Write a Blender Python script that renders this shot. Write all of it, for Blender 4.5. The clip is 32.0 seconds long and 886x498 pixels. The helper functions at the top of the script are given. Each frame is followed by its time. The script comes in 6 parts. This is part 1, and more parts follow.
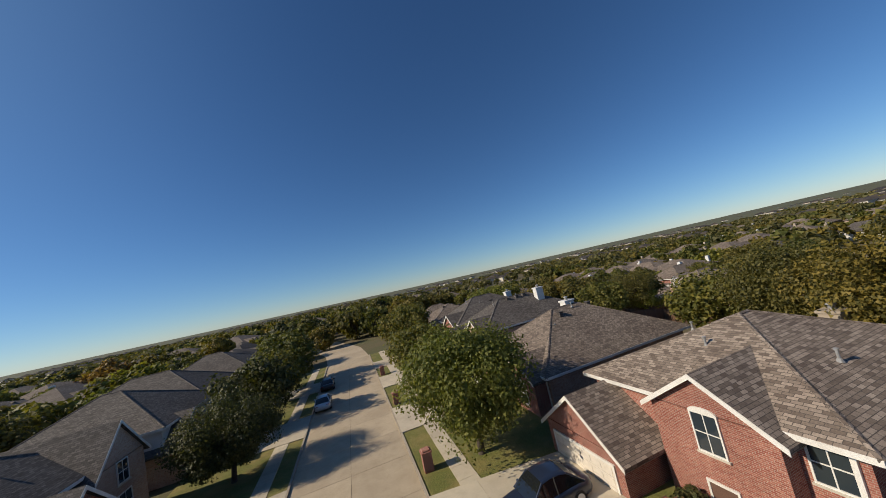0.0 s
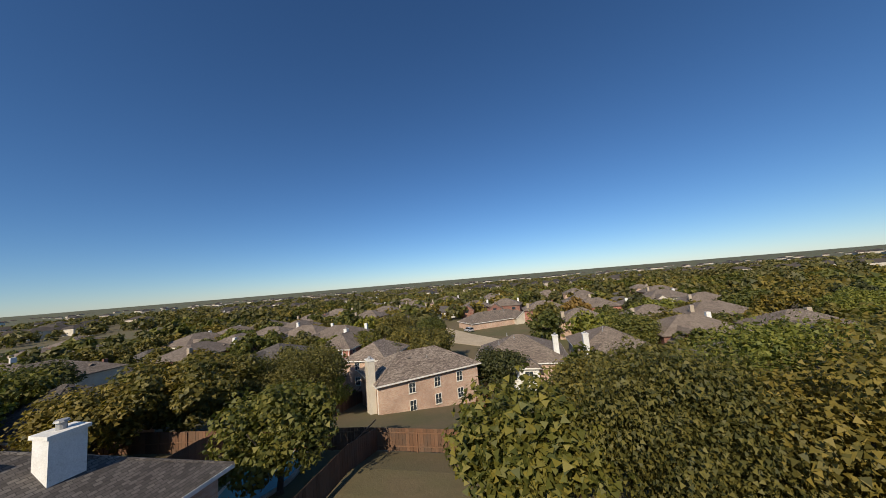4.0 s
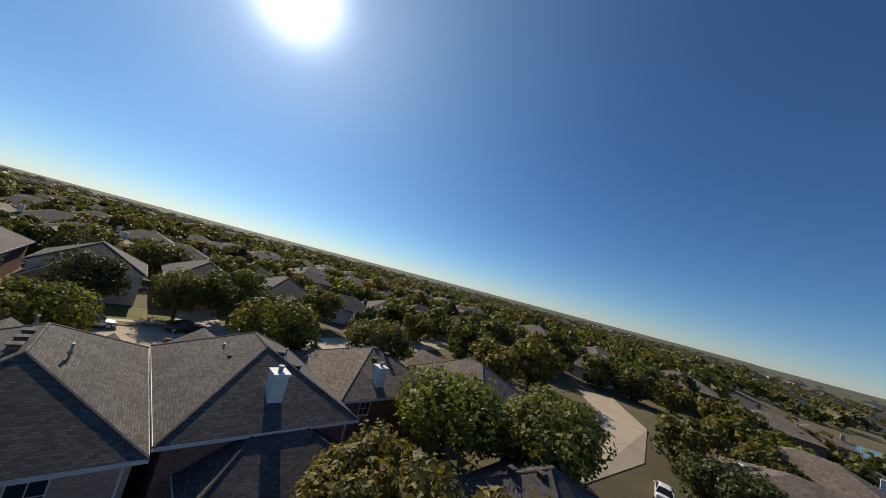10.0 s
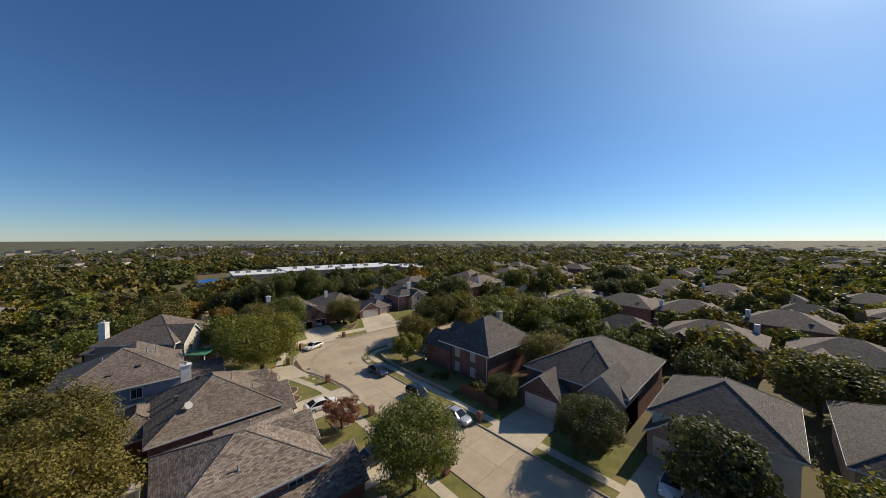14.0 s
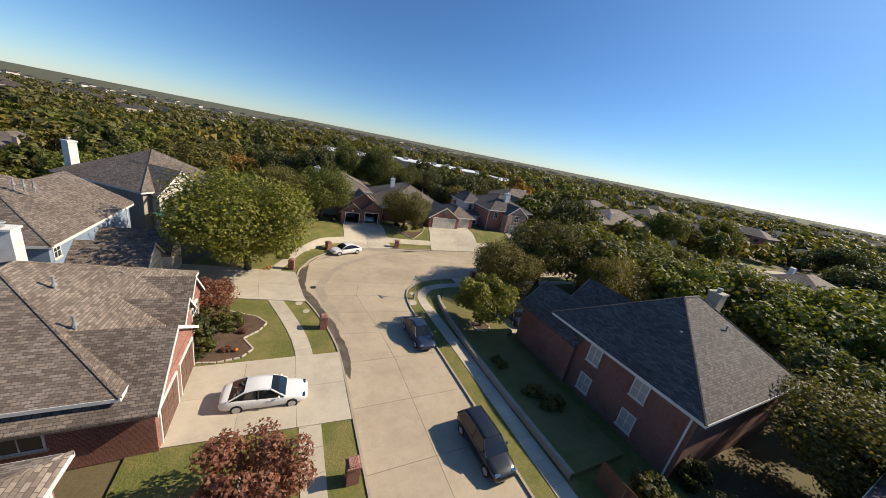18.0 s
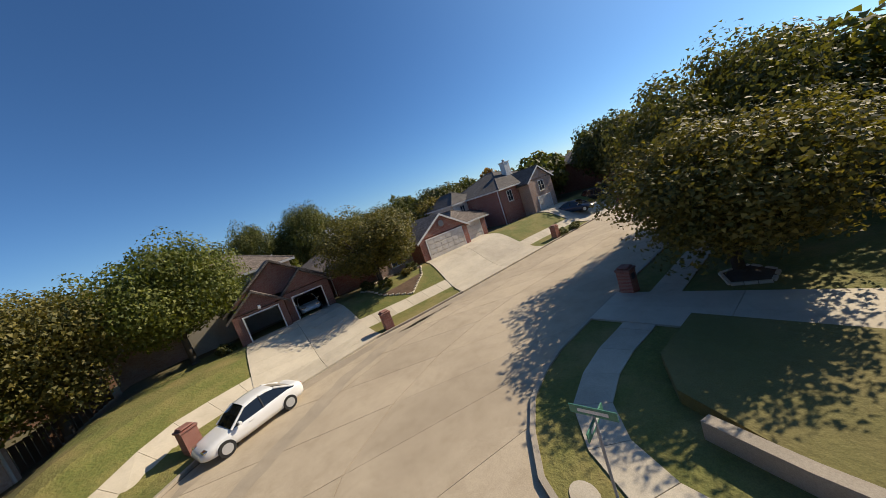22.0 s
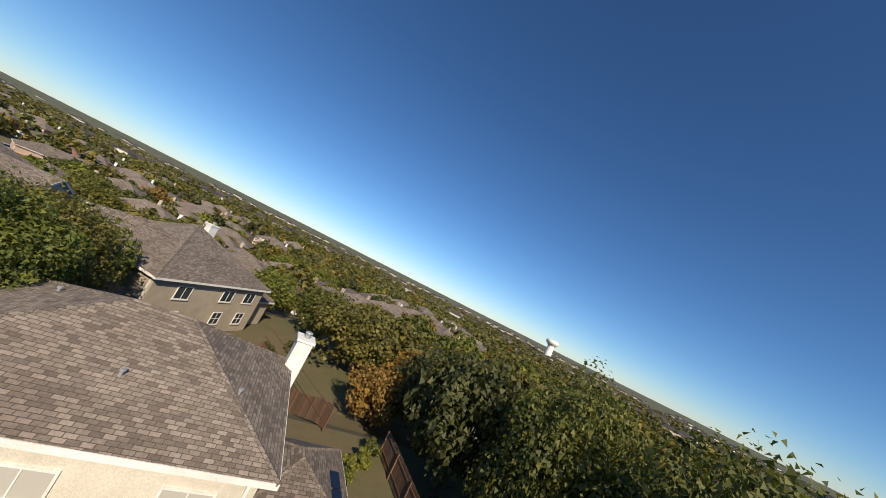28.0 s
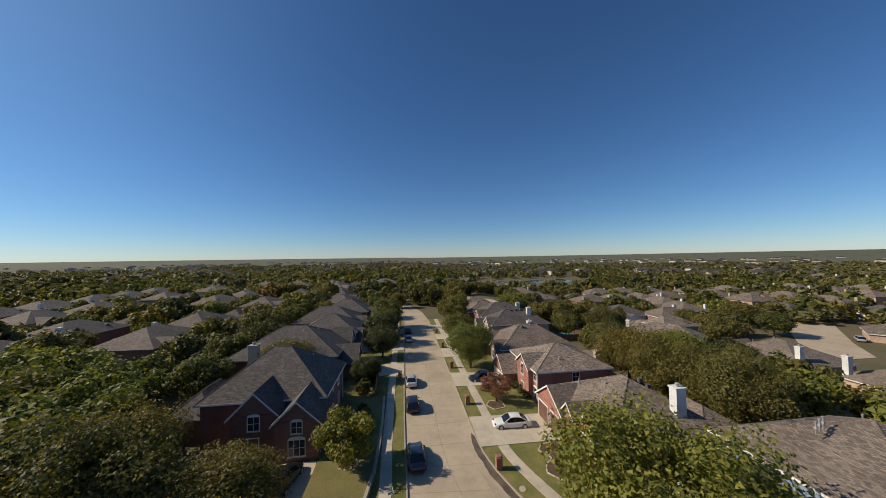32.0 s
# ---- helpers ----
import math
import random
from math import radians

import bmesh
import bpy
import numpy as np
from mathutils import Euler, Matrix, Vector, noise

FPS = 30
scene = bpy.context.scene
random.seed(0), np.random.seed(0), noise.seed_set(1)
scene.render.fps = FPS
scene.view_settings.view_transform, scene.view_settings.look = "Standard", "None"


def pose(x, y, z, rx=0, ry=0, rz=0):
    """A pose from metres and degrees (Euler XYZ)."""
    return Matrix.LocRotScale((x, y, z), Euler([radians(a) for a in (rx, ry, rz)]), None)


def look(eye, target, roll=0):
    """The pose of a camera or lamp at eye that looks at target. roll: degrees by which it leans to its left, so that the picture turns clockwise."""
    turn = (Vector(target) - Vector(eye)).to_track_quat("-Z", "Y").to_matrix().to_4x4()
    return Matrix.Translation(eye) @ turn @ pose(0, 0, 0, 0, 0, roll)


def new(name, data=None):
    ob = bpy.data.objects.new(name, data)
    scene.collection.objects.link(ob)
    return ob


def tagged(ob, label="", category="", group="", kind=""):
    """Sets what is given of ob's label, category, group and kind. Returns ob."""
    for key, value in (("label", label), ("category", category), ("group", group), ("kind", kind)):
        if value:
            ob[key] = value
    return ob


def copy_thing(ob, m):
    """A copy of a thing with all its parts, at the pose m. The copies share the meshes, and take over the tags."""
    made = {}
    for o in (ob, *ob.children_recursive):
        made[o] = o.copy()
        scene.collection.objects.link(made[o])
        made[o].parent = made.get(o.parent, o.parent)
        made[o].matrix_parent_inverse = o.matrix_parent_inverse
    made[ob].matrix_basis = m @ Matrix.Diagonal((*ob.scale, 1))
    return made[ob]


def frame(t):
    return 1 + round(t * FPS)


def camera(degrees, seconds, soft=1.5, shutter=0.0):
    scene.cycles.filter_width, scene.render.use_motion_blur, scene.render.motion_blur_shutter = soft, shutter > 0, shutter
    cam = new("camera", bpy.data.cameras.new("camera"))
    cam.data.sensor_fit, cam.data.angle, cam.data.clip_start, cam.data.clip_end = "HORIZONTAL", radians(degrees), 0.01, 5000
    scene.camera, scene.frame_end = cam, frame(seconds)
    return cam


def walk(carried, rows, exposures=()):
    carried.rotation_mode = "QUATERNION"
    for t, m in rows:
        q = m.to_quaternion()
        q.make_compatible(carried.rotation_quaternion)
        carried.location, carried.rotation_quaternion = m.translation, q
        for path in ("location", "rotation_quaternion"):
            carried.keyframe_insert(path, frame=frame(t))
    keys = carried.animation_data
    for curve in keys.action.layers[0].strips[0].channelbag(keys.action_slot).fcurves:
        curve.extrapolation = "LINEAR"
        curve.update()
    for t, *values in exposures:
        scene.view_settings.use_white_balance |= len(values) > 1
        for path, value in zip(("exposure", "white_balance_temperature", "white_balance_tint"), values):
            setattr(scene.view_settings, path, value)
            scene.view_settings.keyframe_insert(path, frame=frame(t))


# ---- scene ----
# camera: seconds, place, turn
LENS = 109.84
PATH = (
    (0.0, 1.97, 79.63, 11.84, 95.88, 12.57, -17.22),
    (0.5, 1.95, 83.10, 12.59, 95.47, 13.88, -24.58),
    (1.0, 2.51, 86.58, 12.94, 95.36, 12.95, -31.63),
    (1.5, 4.10, 89.71, 13.18, 95.53, 13.11, -39.20),
    (2.0, 5.87, 92.74, 13.46, 95.41, 13.63, -49.38),
    (2.5, 8.22, 95.39, 13.71, 95.51, 12.76, -59.82),
    (3.0, 10.95, 97.50, 13.59, 95.94, 9.99, -68.97),
    (3.5, 13.68, 99.32, 13.17, 96.83, 5.55, -76.98),
    (5.5, 41.73, 109.90, 10.70, 94.34, -3.89, -67.68),
    (6.0, 44.82, 110.35, 11.08, 96.88, -7.18, -58.66),
    (6.5, 47.19, 110.35, 12.04, 97.20, -10.97, -44.78),
    (7.0, 49.40, 111.26, 12.74, 96.67, -10.33, -32.76),
    (7.5, 50.30, 112.69, 13.41, 96.35, -9.01, -23.22),
    (8.0, 51.11, 114.27, 14.02, 96.30, -9.27, -12.89),
    (8.5, 51.67, 116.43, 14.52, 96.29, -10.98, -1.50),
    (9.0, 51.96, 119.04, 15.03, 96.16, -12.39, 10.61),
    (9.5, 52.02, 121.65, 15.28, 95.97, -13.33, 23.77),
    (10.0, 51.66, 124.03, 15.66, 96.24, -14.75, 44.97),
    (10.5, 49.83, 125.79, 16.64, 96.35, -17.99, 57.40),
    (11.0, 46.29, 126.94, 15.94, 96.37, -18.82, 75.27),
    (11.5, 41.63, 129.44, 18.59, 97.43, -19.19, 92.46),
    (12.0, 37.84, 131.52, 21.68, 97.02, -22.12, 108.69),
    (12.5, 34.75, 132.13, 23.69, 96.73, -23.72, 125.44),
    (13.0, 31.75, 130.65, 24.54, 94.40, -19.99, 135.23),
    (13.5, 29.01, 127.72, 24.41, 92.11, -9.84, 137.06),
    (14.0, 26.91, 124.56, 24.28, 88.62, 0.04, 137.06),
    (14.5, 23.79, 121.40, 24.47, 83.43, -1.75, 141.74),
    (15.0, 20.51, 118.39, 23.90, 79.76, -6.63, 148.06),
    (15.5, 17.70, 115.55, 23.14, 77.82, -7.10, 150.94),
    (17.5, 10.44, 100.48, 18.19, 72.54, -5.56, 150.91),
    (18.0, 8.37, 97.72, 17.15, 72.13, -10.67, 155.53),
    (18.5, 6.50, 94.76, 15.86, 71.75, -15.19, 162.06),
    (19.0, 4.73, 91.80, 14.37, 71.96, -16.29, 167.53),
    (19.5, 3.32, 88.59, 13.60, 71.31, -15.94, 171.25),
    (20.0, 2.49, 84.83, 12.26, 71.13, -12.98, 171.96),
    (20.5, 1.90, 81.10, 10.88, 71.78, -4.97, 170.12),
    (21.0, 1.37, 77.48, 9.42, 74.78, 6.43, 164.45),
    (21.5, 0.54, 73.85, 8.02, 79.10, 15.15, 154.28),
    (22.0, -1.01, 70.68, 6.95, 82.03, 18.60, 144.54),
    (22.5, -2.85, 68.00, 6.35, 84.58, 10.08, 142.93),
    (23.0, -5.99, 64.46, 6.08, 93.31, 2.75, 144.63),
    (23.5, -8.45, 62.00, 7.62, 102.30, -1.79, 142.81),
    (24.0, -10.70, 59.90, 9.05, 106.97, 0.81, 146.52),
    (24.4, -12.22, 57.27, 10.82, 105.47, 2.29, 144.46),
    (26.5, -16.06, 39.43, 13.02, 100.42, -17.02, 173.32),
    (27.0, -17.34, 35.28, 12.69, 99.09, -22.37, -158.24),
    (27.5, -17.08, 31.73, 13.72, 97.34, -23.76, -136.20),
    (28.0, -16.36, 29.83, 14.62, 98.46, -26.42, -116.53),
    (28.5, -14.36, 28.06, 15.23, 99.67, -26.51, -97.36),
    (29.0, -12.46, 26.91, 16.24, 100.72, -27.46, -78.99),
    (29.5, -10.56, 27.35, 18.01, 100.40, -27.92, -60.30),
    (30.0, -8.14, 28.23, 19.45, 99.90, -26.92, -40.52),
    (30.5, -6.54, 30.75, 19.80, 99.05, -21.93, -25.69),
    (31.0, -5.98, 34.53, 19.86, 96.93, -7.65, -20.25),
    (31.5, -5.15, 37.76, 20.62, 94.76, 1.00, -14.82),
    (32.0, -4.00, 41.04, 21.52, 91.56, 0.97, -7.24),
)
cam = camera(LENS, 32.0, soft=0.8)
walk(cam, [(t, pose(x, y, z, a, b, c)) for t, x, y, z, a, b, c in PATH], exposures=[(0.0, -0.1), (2.0, 0.1), (6.0, 0.1), (7.0, 0.2), (9.0, 0.15), (10.0, -0.1), (12.0, 0.1), (15.0, 0.0), (18.0, 0.45), (21.0, 0.4), (22.0, 0.3), (23.0, 0.1), (24.5, -0.05), (27.0, 0.6), (28.0, 0.3), (29.0, 0.1), (30.0, 0.15), (32.0, -0.05)])

# ---- sky and sun ----
SUN_DIR = Vector((-0.818, 0.115, 0.5635)).normalized()
SUN_EL = math.asin(SUN_DIR.z)
SUN_AZ = math.atan2(SUN_DIR.x, SUN_DIR.y)
world = bpy.data.worlds.new("sky")
scene.world = world
world.use_nodes = True
wn = world.node_tree
sky = wn.nodes.new("ShaderNodeTexSky")
sky.sky_type = "NISHITA"
sky.sun_disc = False
sky.sun_elevation = SUN_EL
sky.sun_rotation = SUN_AZ
sky.altitude = 900
sky.air_density = 1.0
sky.dust_density = 0.1
sky.ozone_density = 7.5
tint = wn.nodes.new("ShaderNodeHueSaturation")
tint.inputs["Saturation"].default_value = 1.07
wn.links.new(sky.outputs[0], tint.inputs["Color"])
SKY_STRENGTH = 0.09
# glow added to the sky for the sun disc's glare and lens bloom
way = wn.nodes.new("ShaderNodeVectorMath")
way.operation = "DOT_PRODUCT"
wn.links.new(wn.nodes.new("ShaderNodeTexCoord").outputs["Generated"], way.inputs[0])
way.inputs[1].default_value = SUN_DIR
light = tint.outputs[0]
for power, amount, hue in ((300.0, 1.9, (1.0, 1.0, 1.0)), (30.0, 0.20, (1.0, 1.0, 1.0)), (6.0, 0.22, (0.62, 0.92, 1.0))):
    top = wn.nodes.new("ShaderNodeMath")
    top.operation = "MAXIMUM"
    top.inputs[1].default_value = 0.0
    wn.links.new(way.outputs["Value"], top.inputs[0])
    pw = wn.nodes.new("ShaderNodeMath")
    pw.operation = "POWER"
    pw.inputs[1].default_value = power
    wn.links.new(top.outputs[0], pw.inputs[0])
    ml = wn.nodes.new("ShaderNodeVectorMath")
    ml.operation = "MULTIPLY_ADD"
    ml.inputs[1].default_value = [amount / SKY_STRENGTH * v for v in hue]
    wn.links.new(pw.outputs[0], ml.inputs[0])
    wn.links.new(light, ml.inputs[2])
    light = ml.outputs["Vector"]
wn.nodes["Background"].inputs["Strength"].default_value = SKY_STRENGTH
wn.links.new(light, wn.nodes["Background"].inputs["Color"])
sun_data = bpy.data.lights.new("sun", "SUN")
sun_data.energy = 4.9
sun_data.angle = radians(0.5)
sun_data.color = (1.0, 0.865, 0.665)
sun = new("sun", sun_data)
sun.matrix_world = look(SUN_DIR * 100, (0, 0, 0))

# ---- materials ----
MATS = {}


def node(nt, kind, **kw):
    n = nt.nodes.new(kind)
    for k, v in kw.items():
        if k == "blend":
            n.blend_type = v
        elif k == "op":
            n.operation = v
        else:
            n.inputs[k.replace("_", " ")].default_value = v
    return n


def ramp(nt, fac, stops):
    r = nt.nodes.new("ShaderNodeValToRGB")
    while len(r.color_ramp.elements) < len(stops):
        r.color_ramp.elements.new(0.5)
    for e, (p, c) in zip(r.color_ramp.elements, stops):
        e.position = p
        e.color = (*c, 1)
    nt.links.new(fac, r.inputs[0])
    return r.outputs[0]


def mixc(nt, a, b, fac, blend="MIX"):
    m = nt.nodes.new("ShaderNodeMix")
    m.data_type = "RGBA"
    m.blend_type = blend
    for s, v in ((m.inputs[6], a), (m.inputs[7], b), (m.inputs[0], fac)):
        if isinstance(v, (tuple, list)):
            s.default_value = (*v, 1)
        elif isinstance(v, (int, float)):
            s.default_value = v
        else:
            nt.links.new(v, s)
    return m.outputs[2]


def base(name, rough=0.8, metal=0.0):
    m = bpy.data.materials.new(name)
    m.use_nodes = True
    b = m.node_tree.nodes["Principled BSDF"]
    b.inputs["Roughness"].default_value = rough
    b.inputs["Metallic"].default_value = metal
    MATS[name] = m
    return m, m.node_tree, b


def bump(nt, b, height, strength=0.3, dist=0.02):
    bp = nt.nodes.new("ShaderNodeBump")
    bp.inputs["Strength"].default_value = strength
    bp.inputs["Distance"].default_value = dist
    nt.links.new(height, bp.inputs["Height"])
    nt.links.new(bp.outputs[0], b.inputs["Normal"])


def coords(nt, kind="Object"):
    return nt.nodes.new("ShaderNodeTexCoord").outputs[kind]


def noise_tex(nt, vec, scale, detail=4, rough=0.6):
    n = nt.nodes.new("ShaderNodeTexNoise")
    n.inputs["Scale"].default_value = scale
    n.inputs["Detail"].default_value = detail
    n.inputs["Roughness"].default_value = rough
    nt.links.new(vec, n.inputs["Vector"])
    return n.outputs[0]


def mottled(name, c0, c1, small=6.0, large=0.25, rough=0.85, bumps=0.25, c2=None, per_object=0.0, dist=0.01):
    """A matte surface with grain and large stains between the colours."""
    m, nt, b = base(name, rough)
    pos = nt.nodes.new("ShaderNodeNewGeometry").outputs["Position"]
    fine = noise_tex(nt, pos, small)
    big = noise_tex(nt, pos, large, 3)
    c = mixc(nt, c0, c1, fine)
    c = mixc(nt, c, c2 or tuple(0.75 * v for v in c0), ramp(nt, big, [(0.42, (0, 0, 0)), (0.68, (0.8, 0.8, 0.8))]))
    grit = noise_tex(nt, pos, max(28.0, small * 4), 4, 0.75)
    c = mixc(nt, c, ramp(nt, grit, [(0.28, (0.76, 0.76, 0.76)), (0.72, (1.2, 1.2, 1.2))]), 1.0, "MULTIPLY")
    patch = noise_tex(nt, pos, 1.3, 6, 0.7)
    c = mixc(nt, c, ramp(nt, patch, [(0.32, (0.90, 0.89, 0.87)), (0.5, (1.0, 1.0, 1.0)), (0.70, (1.06, 1.06, 1.06))]), 1.0, "MULTIPLY")
    if per_object:
        r = nt.nodes.new("ShaderNodeObjectInfo").outputs["Random"]
        lo, hi = 1 - per_object, 1 + per_object
        c = mixc(nt, c, ramp(nt, r, [(0, (lo,) * 3), (1, (hi,) * 3)]), 1.0, "MULTIPLY")
    nt.links.new(c, b.inputs["Base Color"])
    bump(nt, b, fine, bumps, dist)
    return m


def coursed(name, c0, c1, mortar, w, h, gap, rough=0.9, bumps=0.4, dist=0.012, stain=(0.55, 0.5, 0.5), offset=0.5):
    """Bricks or shingles laid in courses along the surface's own axes, in metres."""
    m, nt, b = base(name, rough)
    uv = coords(nt, "UV")
    br = nt.nodes.new("ShaderNodeTexBrick")
    br.offset = offset
    br.inputs["Color1"].default_value = (*c0, 1)
    br.inputs["Color2"].default_value = (*c1, 1)
    br.inputs["Mortar"].default_value = (*mortar, 1)
    br.inputs["Scale"].default_value = 1.0
    br.inputs["Mortar Size"].default_value = gap
    br.inputs["Bias"].default_value = 0.0
    br.inputs["Brick Width"].default_value = w
    br.inputs["Row Height"].default_value = h
    nt.links.new(uv, br.inputs["Vector"])
    pos = nt.nodes.new("ShaderNodeNewGeometry").outputs["Position"]
    big = noise_tex(nt, pos, 0.35, 4)
    c = mixc(nt, br.outputs["Color"], stain, ramp(nt, big, [(0.35, (0, 0, 0)), (0.75, (0.7, 0.7, 0.7))]), "MULTIPLY")
    grain = noise_tex(nt, pos, 14, 3)
    c = mixc(nt, c, ramp(nt, grain, [(0.25, (0.72, 0.72, 0.72)), (0.75, (1.2, 1.2, 1.2))]), 1.0, "MULTIPLY")
    r = nt.nodes.new("ShaderNodeObjectInfo").outputs["Random"]
    c = mixc(nt, c, ramp(nt, r, [(0, (0.88, 0.88, 0.9)), (1, (1.1, 1.08, 1.06))]), 1.0, "MULTIPLY")
    nt.links.new(c, b.inputs["Base Color"])
    hgt = mixc(nt, grain, (0, 0, 0), br.outputs["Fac"])
    bump(nt, b, hgt, bumps, dist)
    return m


mottled("concrete_road", (0.50, 0.41, 0.295), (0.38, 0.31, 0.22), 7, 0.22, 0.85, 0.25, (0.36, 0.29, 0.205), 0.07)
mottled("tyre_worn", (0.36, 0.30, 0.225), (0.30, 0.25, 0.185), 5, 0.5, 0.85, 0.2, (0.42, 0.345, 0.25))
mottled("concrete_walk", (0.56, 0.49, 0.38), (0.48, 0.42, 0.32), 9, 0.3, 0.85, 0.2, (0.42, 0.36, 0.28), 0.07)
mottled("concrete_dark", (0.10, 0.08, 0.06), (0.16, 0.12, 0.08), 5, 0.6, 0.9)
mottled("kerb_concrete", (0.42, 0.36, 0.28), (0.33, 0.28, 0.22), 8, 0.4, 0.88, 0.3)
mottled("wet_gutter", (0.06, 0.045, 0.032), (0.13, 0.10, 0.07), 3, 0.8, 0.4, 0.1, (0.19, 0.155, 0.11))
mottled("grass", (0.060, 0.090, 0.015), (0.20, 0.185, 0.045), 7, 0.45, 0.95, 1.0, (0.25, 0.195, 0.068), 0.0, 0.06)
mottled("dry_lawn", (0.20, 0.165, 0.06), (0.15, 0.13, 0.04), 5, 0.3, 0.95, 0.9, (0.12, 0.12, 0.03), 0.0, 0.05)
mottled("dry_ground", (0.16, 0.115, 0.06), (0.10, 0.085, 0.04), 5, 0.09, 0.95, 0.6, (0.075, 0.085, 0.028), 0.0, 0.05)
mottled("mulch", (0.085, 0.05, 0.03), (0.16, 0.10, 0.06), 20, 1.0, 0.95, 0.8, None, 0.0, 0.04)
mottled("white_trim", (0.78, 0.76, 0.72), (0.70, 0.68, 0.64), 4, 0.4, 0.6, 0.05, (0.62, 0.6, 0.56))
mottled("cream_siding", (0.62, 0.57, 0.48), (0.56, 0.51, 0.43), 4, 0.3, 0.7, 0.1)
mottled("white_siding", (0.74, 0.73, 0.70), (0.66, 0.65, 0.63), 4, 0.3, 0.7, 0.1)
mottled("tan_siding", (0.42, 0.35, 0.27), (0.36, 0.30, 0.23), 4, 0.3, 0.7, 0.1)
mottled("blue_siding", (0.26, 0.33, 0.44), (0.22, 0.29, 0.39), 4, 0.3, 0.7, 0.1)
mottled("garage_brown", (0.17, 0.095, 0.07), (0.14, 0.08, 0.06), 3, 0.5, 0.6, 0.1)
mottled("garage_white", (0.72, 0.66, 0.58), (0.66, 0.60, 0.52), 3, 0.5, 0.6, 0.1)
mottled("wood_fence", (0.17, 0.085, 0.045), (0.11, 0.058, 0.034), 10, 0.6, 0.9, 0.5, (0.10, 0.07, 0.05), 0.25)
mottled("bark", (0.10, 0.08, 0.06), (0.055, 0.043, 0.034), 9, 0.6, 0.95, 0.9, None, 0.0, 0.03)
mottled("metal_grey", (0.32, 0.32, 0.32), (0.25, 0.25, 0.25), 5, 0.5, 0.45, 0.05)
mottled("dark_metal", (0.05, 0.048, 0.045), (0.035, 0.034, 0.033), 5, 0.5, 0.5, 0.05)
mottled("rubber", (0.018, 0.018, 0.018), (0.03, 0.03, 0.03), 20, 1, 0.9, 0.1)
mottled("patio_green", (0.06, 0.20, 0.13), (0.08, 0.24, 0.16), 3, 0.6, 0.5, 0.1)
mottled("school_roof", (0.80, 0.80, 0.78), (0.70, 0.70, 0.69), 0.3, 0.03, 0.6, 0.05)
mottled("rock", (0.42, 0.36, 0.28), (0.28, 0.24, 0.19), 5, 1, 0.9, 0.6, None, 0.15, 0.03)
mottled("canopy_far", (0.075, 0.085, 0.040), (0.115, 0.115, 0.055), 0.12, 0.012, 0.95, 0.35, (0.085, 0.075, 0.05), 0.0, 1.0)

coursed("shingle_brown", (0.125, 0.100, 0.080), (0.290, 0.238, 0.195), (0.075, 0.062, 0.052), 0.30, 0.15, 0.012)
coursed("shingle_grey", (0.068, 0.060, 0.055), (0.162, 0.145, 0.132), (0.045, 0.04, 0.038), 0.30, 0.15, 0.012)
coursed("shingle_patch", (0.135, 0.104, 0.082), (0.390, 0.325, 0.265), (0.09, 0.075, 0.065), 0.34, 0.16, 0.012)
coursed("brick_red", (0.27, 0.072, 0.050), (0.40, 0.155, 0.112), (0.42, 0.35, 0.29), 0.21, 0.075, 0.008, 0.9, 0.5, 0.01)
coursed("brick_dark", (0.18, 0.060, 0.045), (0.27, 0.115, 0.085), (0.30, 0.24, 0.19), 0.21, 0.075, 0.008, 0.9, 0.5, 0.01)
coursed("brick_pink", (0.46, 0.28, 0.20), (0.58, 0.42, 0.32), (0.55, 0.48, 0.40), 0.21, 0.075, 0.008, 0.9, 0.5, 0.01)


def glass_dark(name, tint):
    m, nt, b = base(name, 0.06)
    b.inputs["Base Color"].default_value = (*tint, 1)
    b.inputs["IOR"].default_value = 1.5
    b.inputs["Coat Weight"].default_value = 0.3
    return m


glass_dark("window_glass", (0.03, 0.04, 0.05))
glass_dark("window_blind", (0.42, 0.40, 0.36))
glass_dark("car_glass", (0.012, 0.014, 0.016))
glass_dark("solar", (0.01, 0.012, 0.022))


def paint(name, c, rough=0.3, metal=0.0):
    m, nt, b = base(name, rough, metal)
    n = noise_tex(nt, nt.nodes.new("ShaderNodeNewGeometry").outputs["Position"], 3.0, 3)
    nt.links.new(mixc(nt, c, tuple(0.88 * v for v in c), n), b.inputs["Base Color"])
    b.inputs["Coat Weight"].default_value = 0.6
    b.inputs["Coat Roughness"].default_value = 0.08
    return m


paint("car_white", (0.80, 0.79, 0.77))
paint("car_black", (0.012, 0.013, 0.016))
paint("car_silver", (0.55, 0.56, 0.58), 0.3, 0.4)
paint("car_blue", (0.02, 0.03, 0.06))
mottled("pumpkin", (0.55, 0.16, 0.02), (0.45, 0.12, 0.015), 8, 1.0, 0.5, 0.1)
paint("chrome", (0.55, 0.55, 0.55), 0.2, 1.0)
paint("lamp_red", (0.35, 0.015, 0.012), 0.2)
paint("slide_teal", (0.02, 0.22, 0.22), 0.4)
paint("awning_blue", (0.02, 0.13, 0.42), 0.5)


def water(name, c):
    m, nt, b = base(name, 0.05)
    b.inputs["Base Color"].default_value = (*c, 1)
    pos = nt.nodes.new("ShaderNodeNewGeometry").outputs["Position"]
    bump(nt, b, noise_tex(nt, pos, 2.5, 3), 0.15, 0.03)


water("pond_water", (0.045, 0.075, 0.07))
water("pool_water", (0.03, 0.22, 0.22))


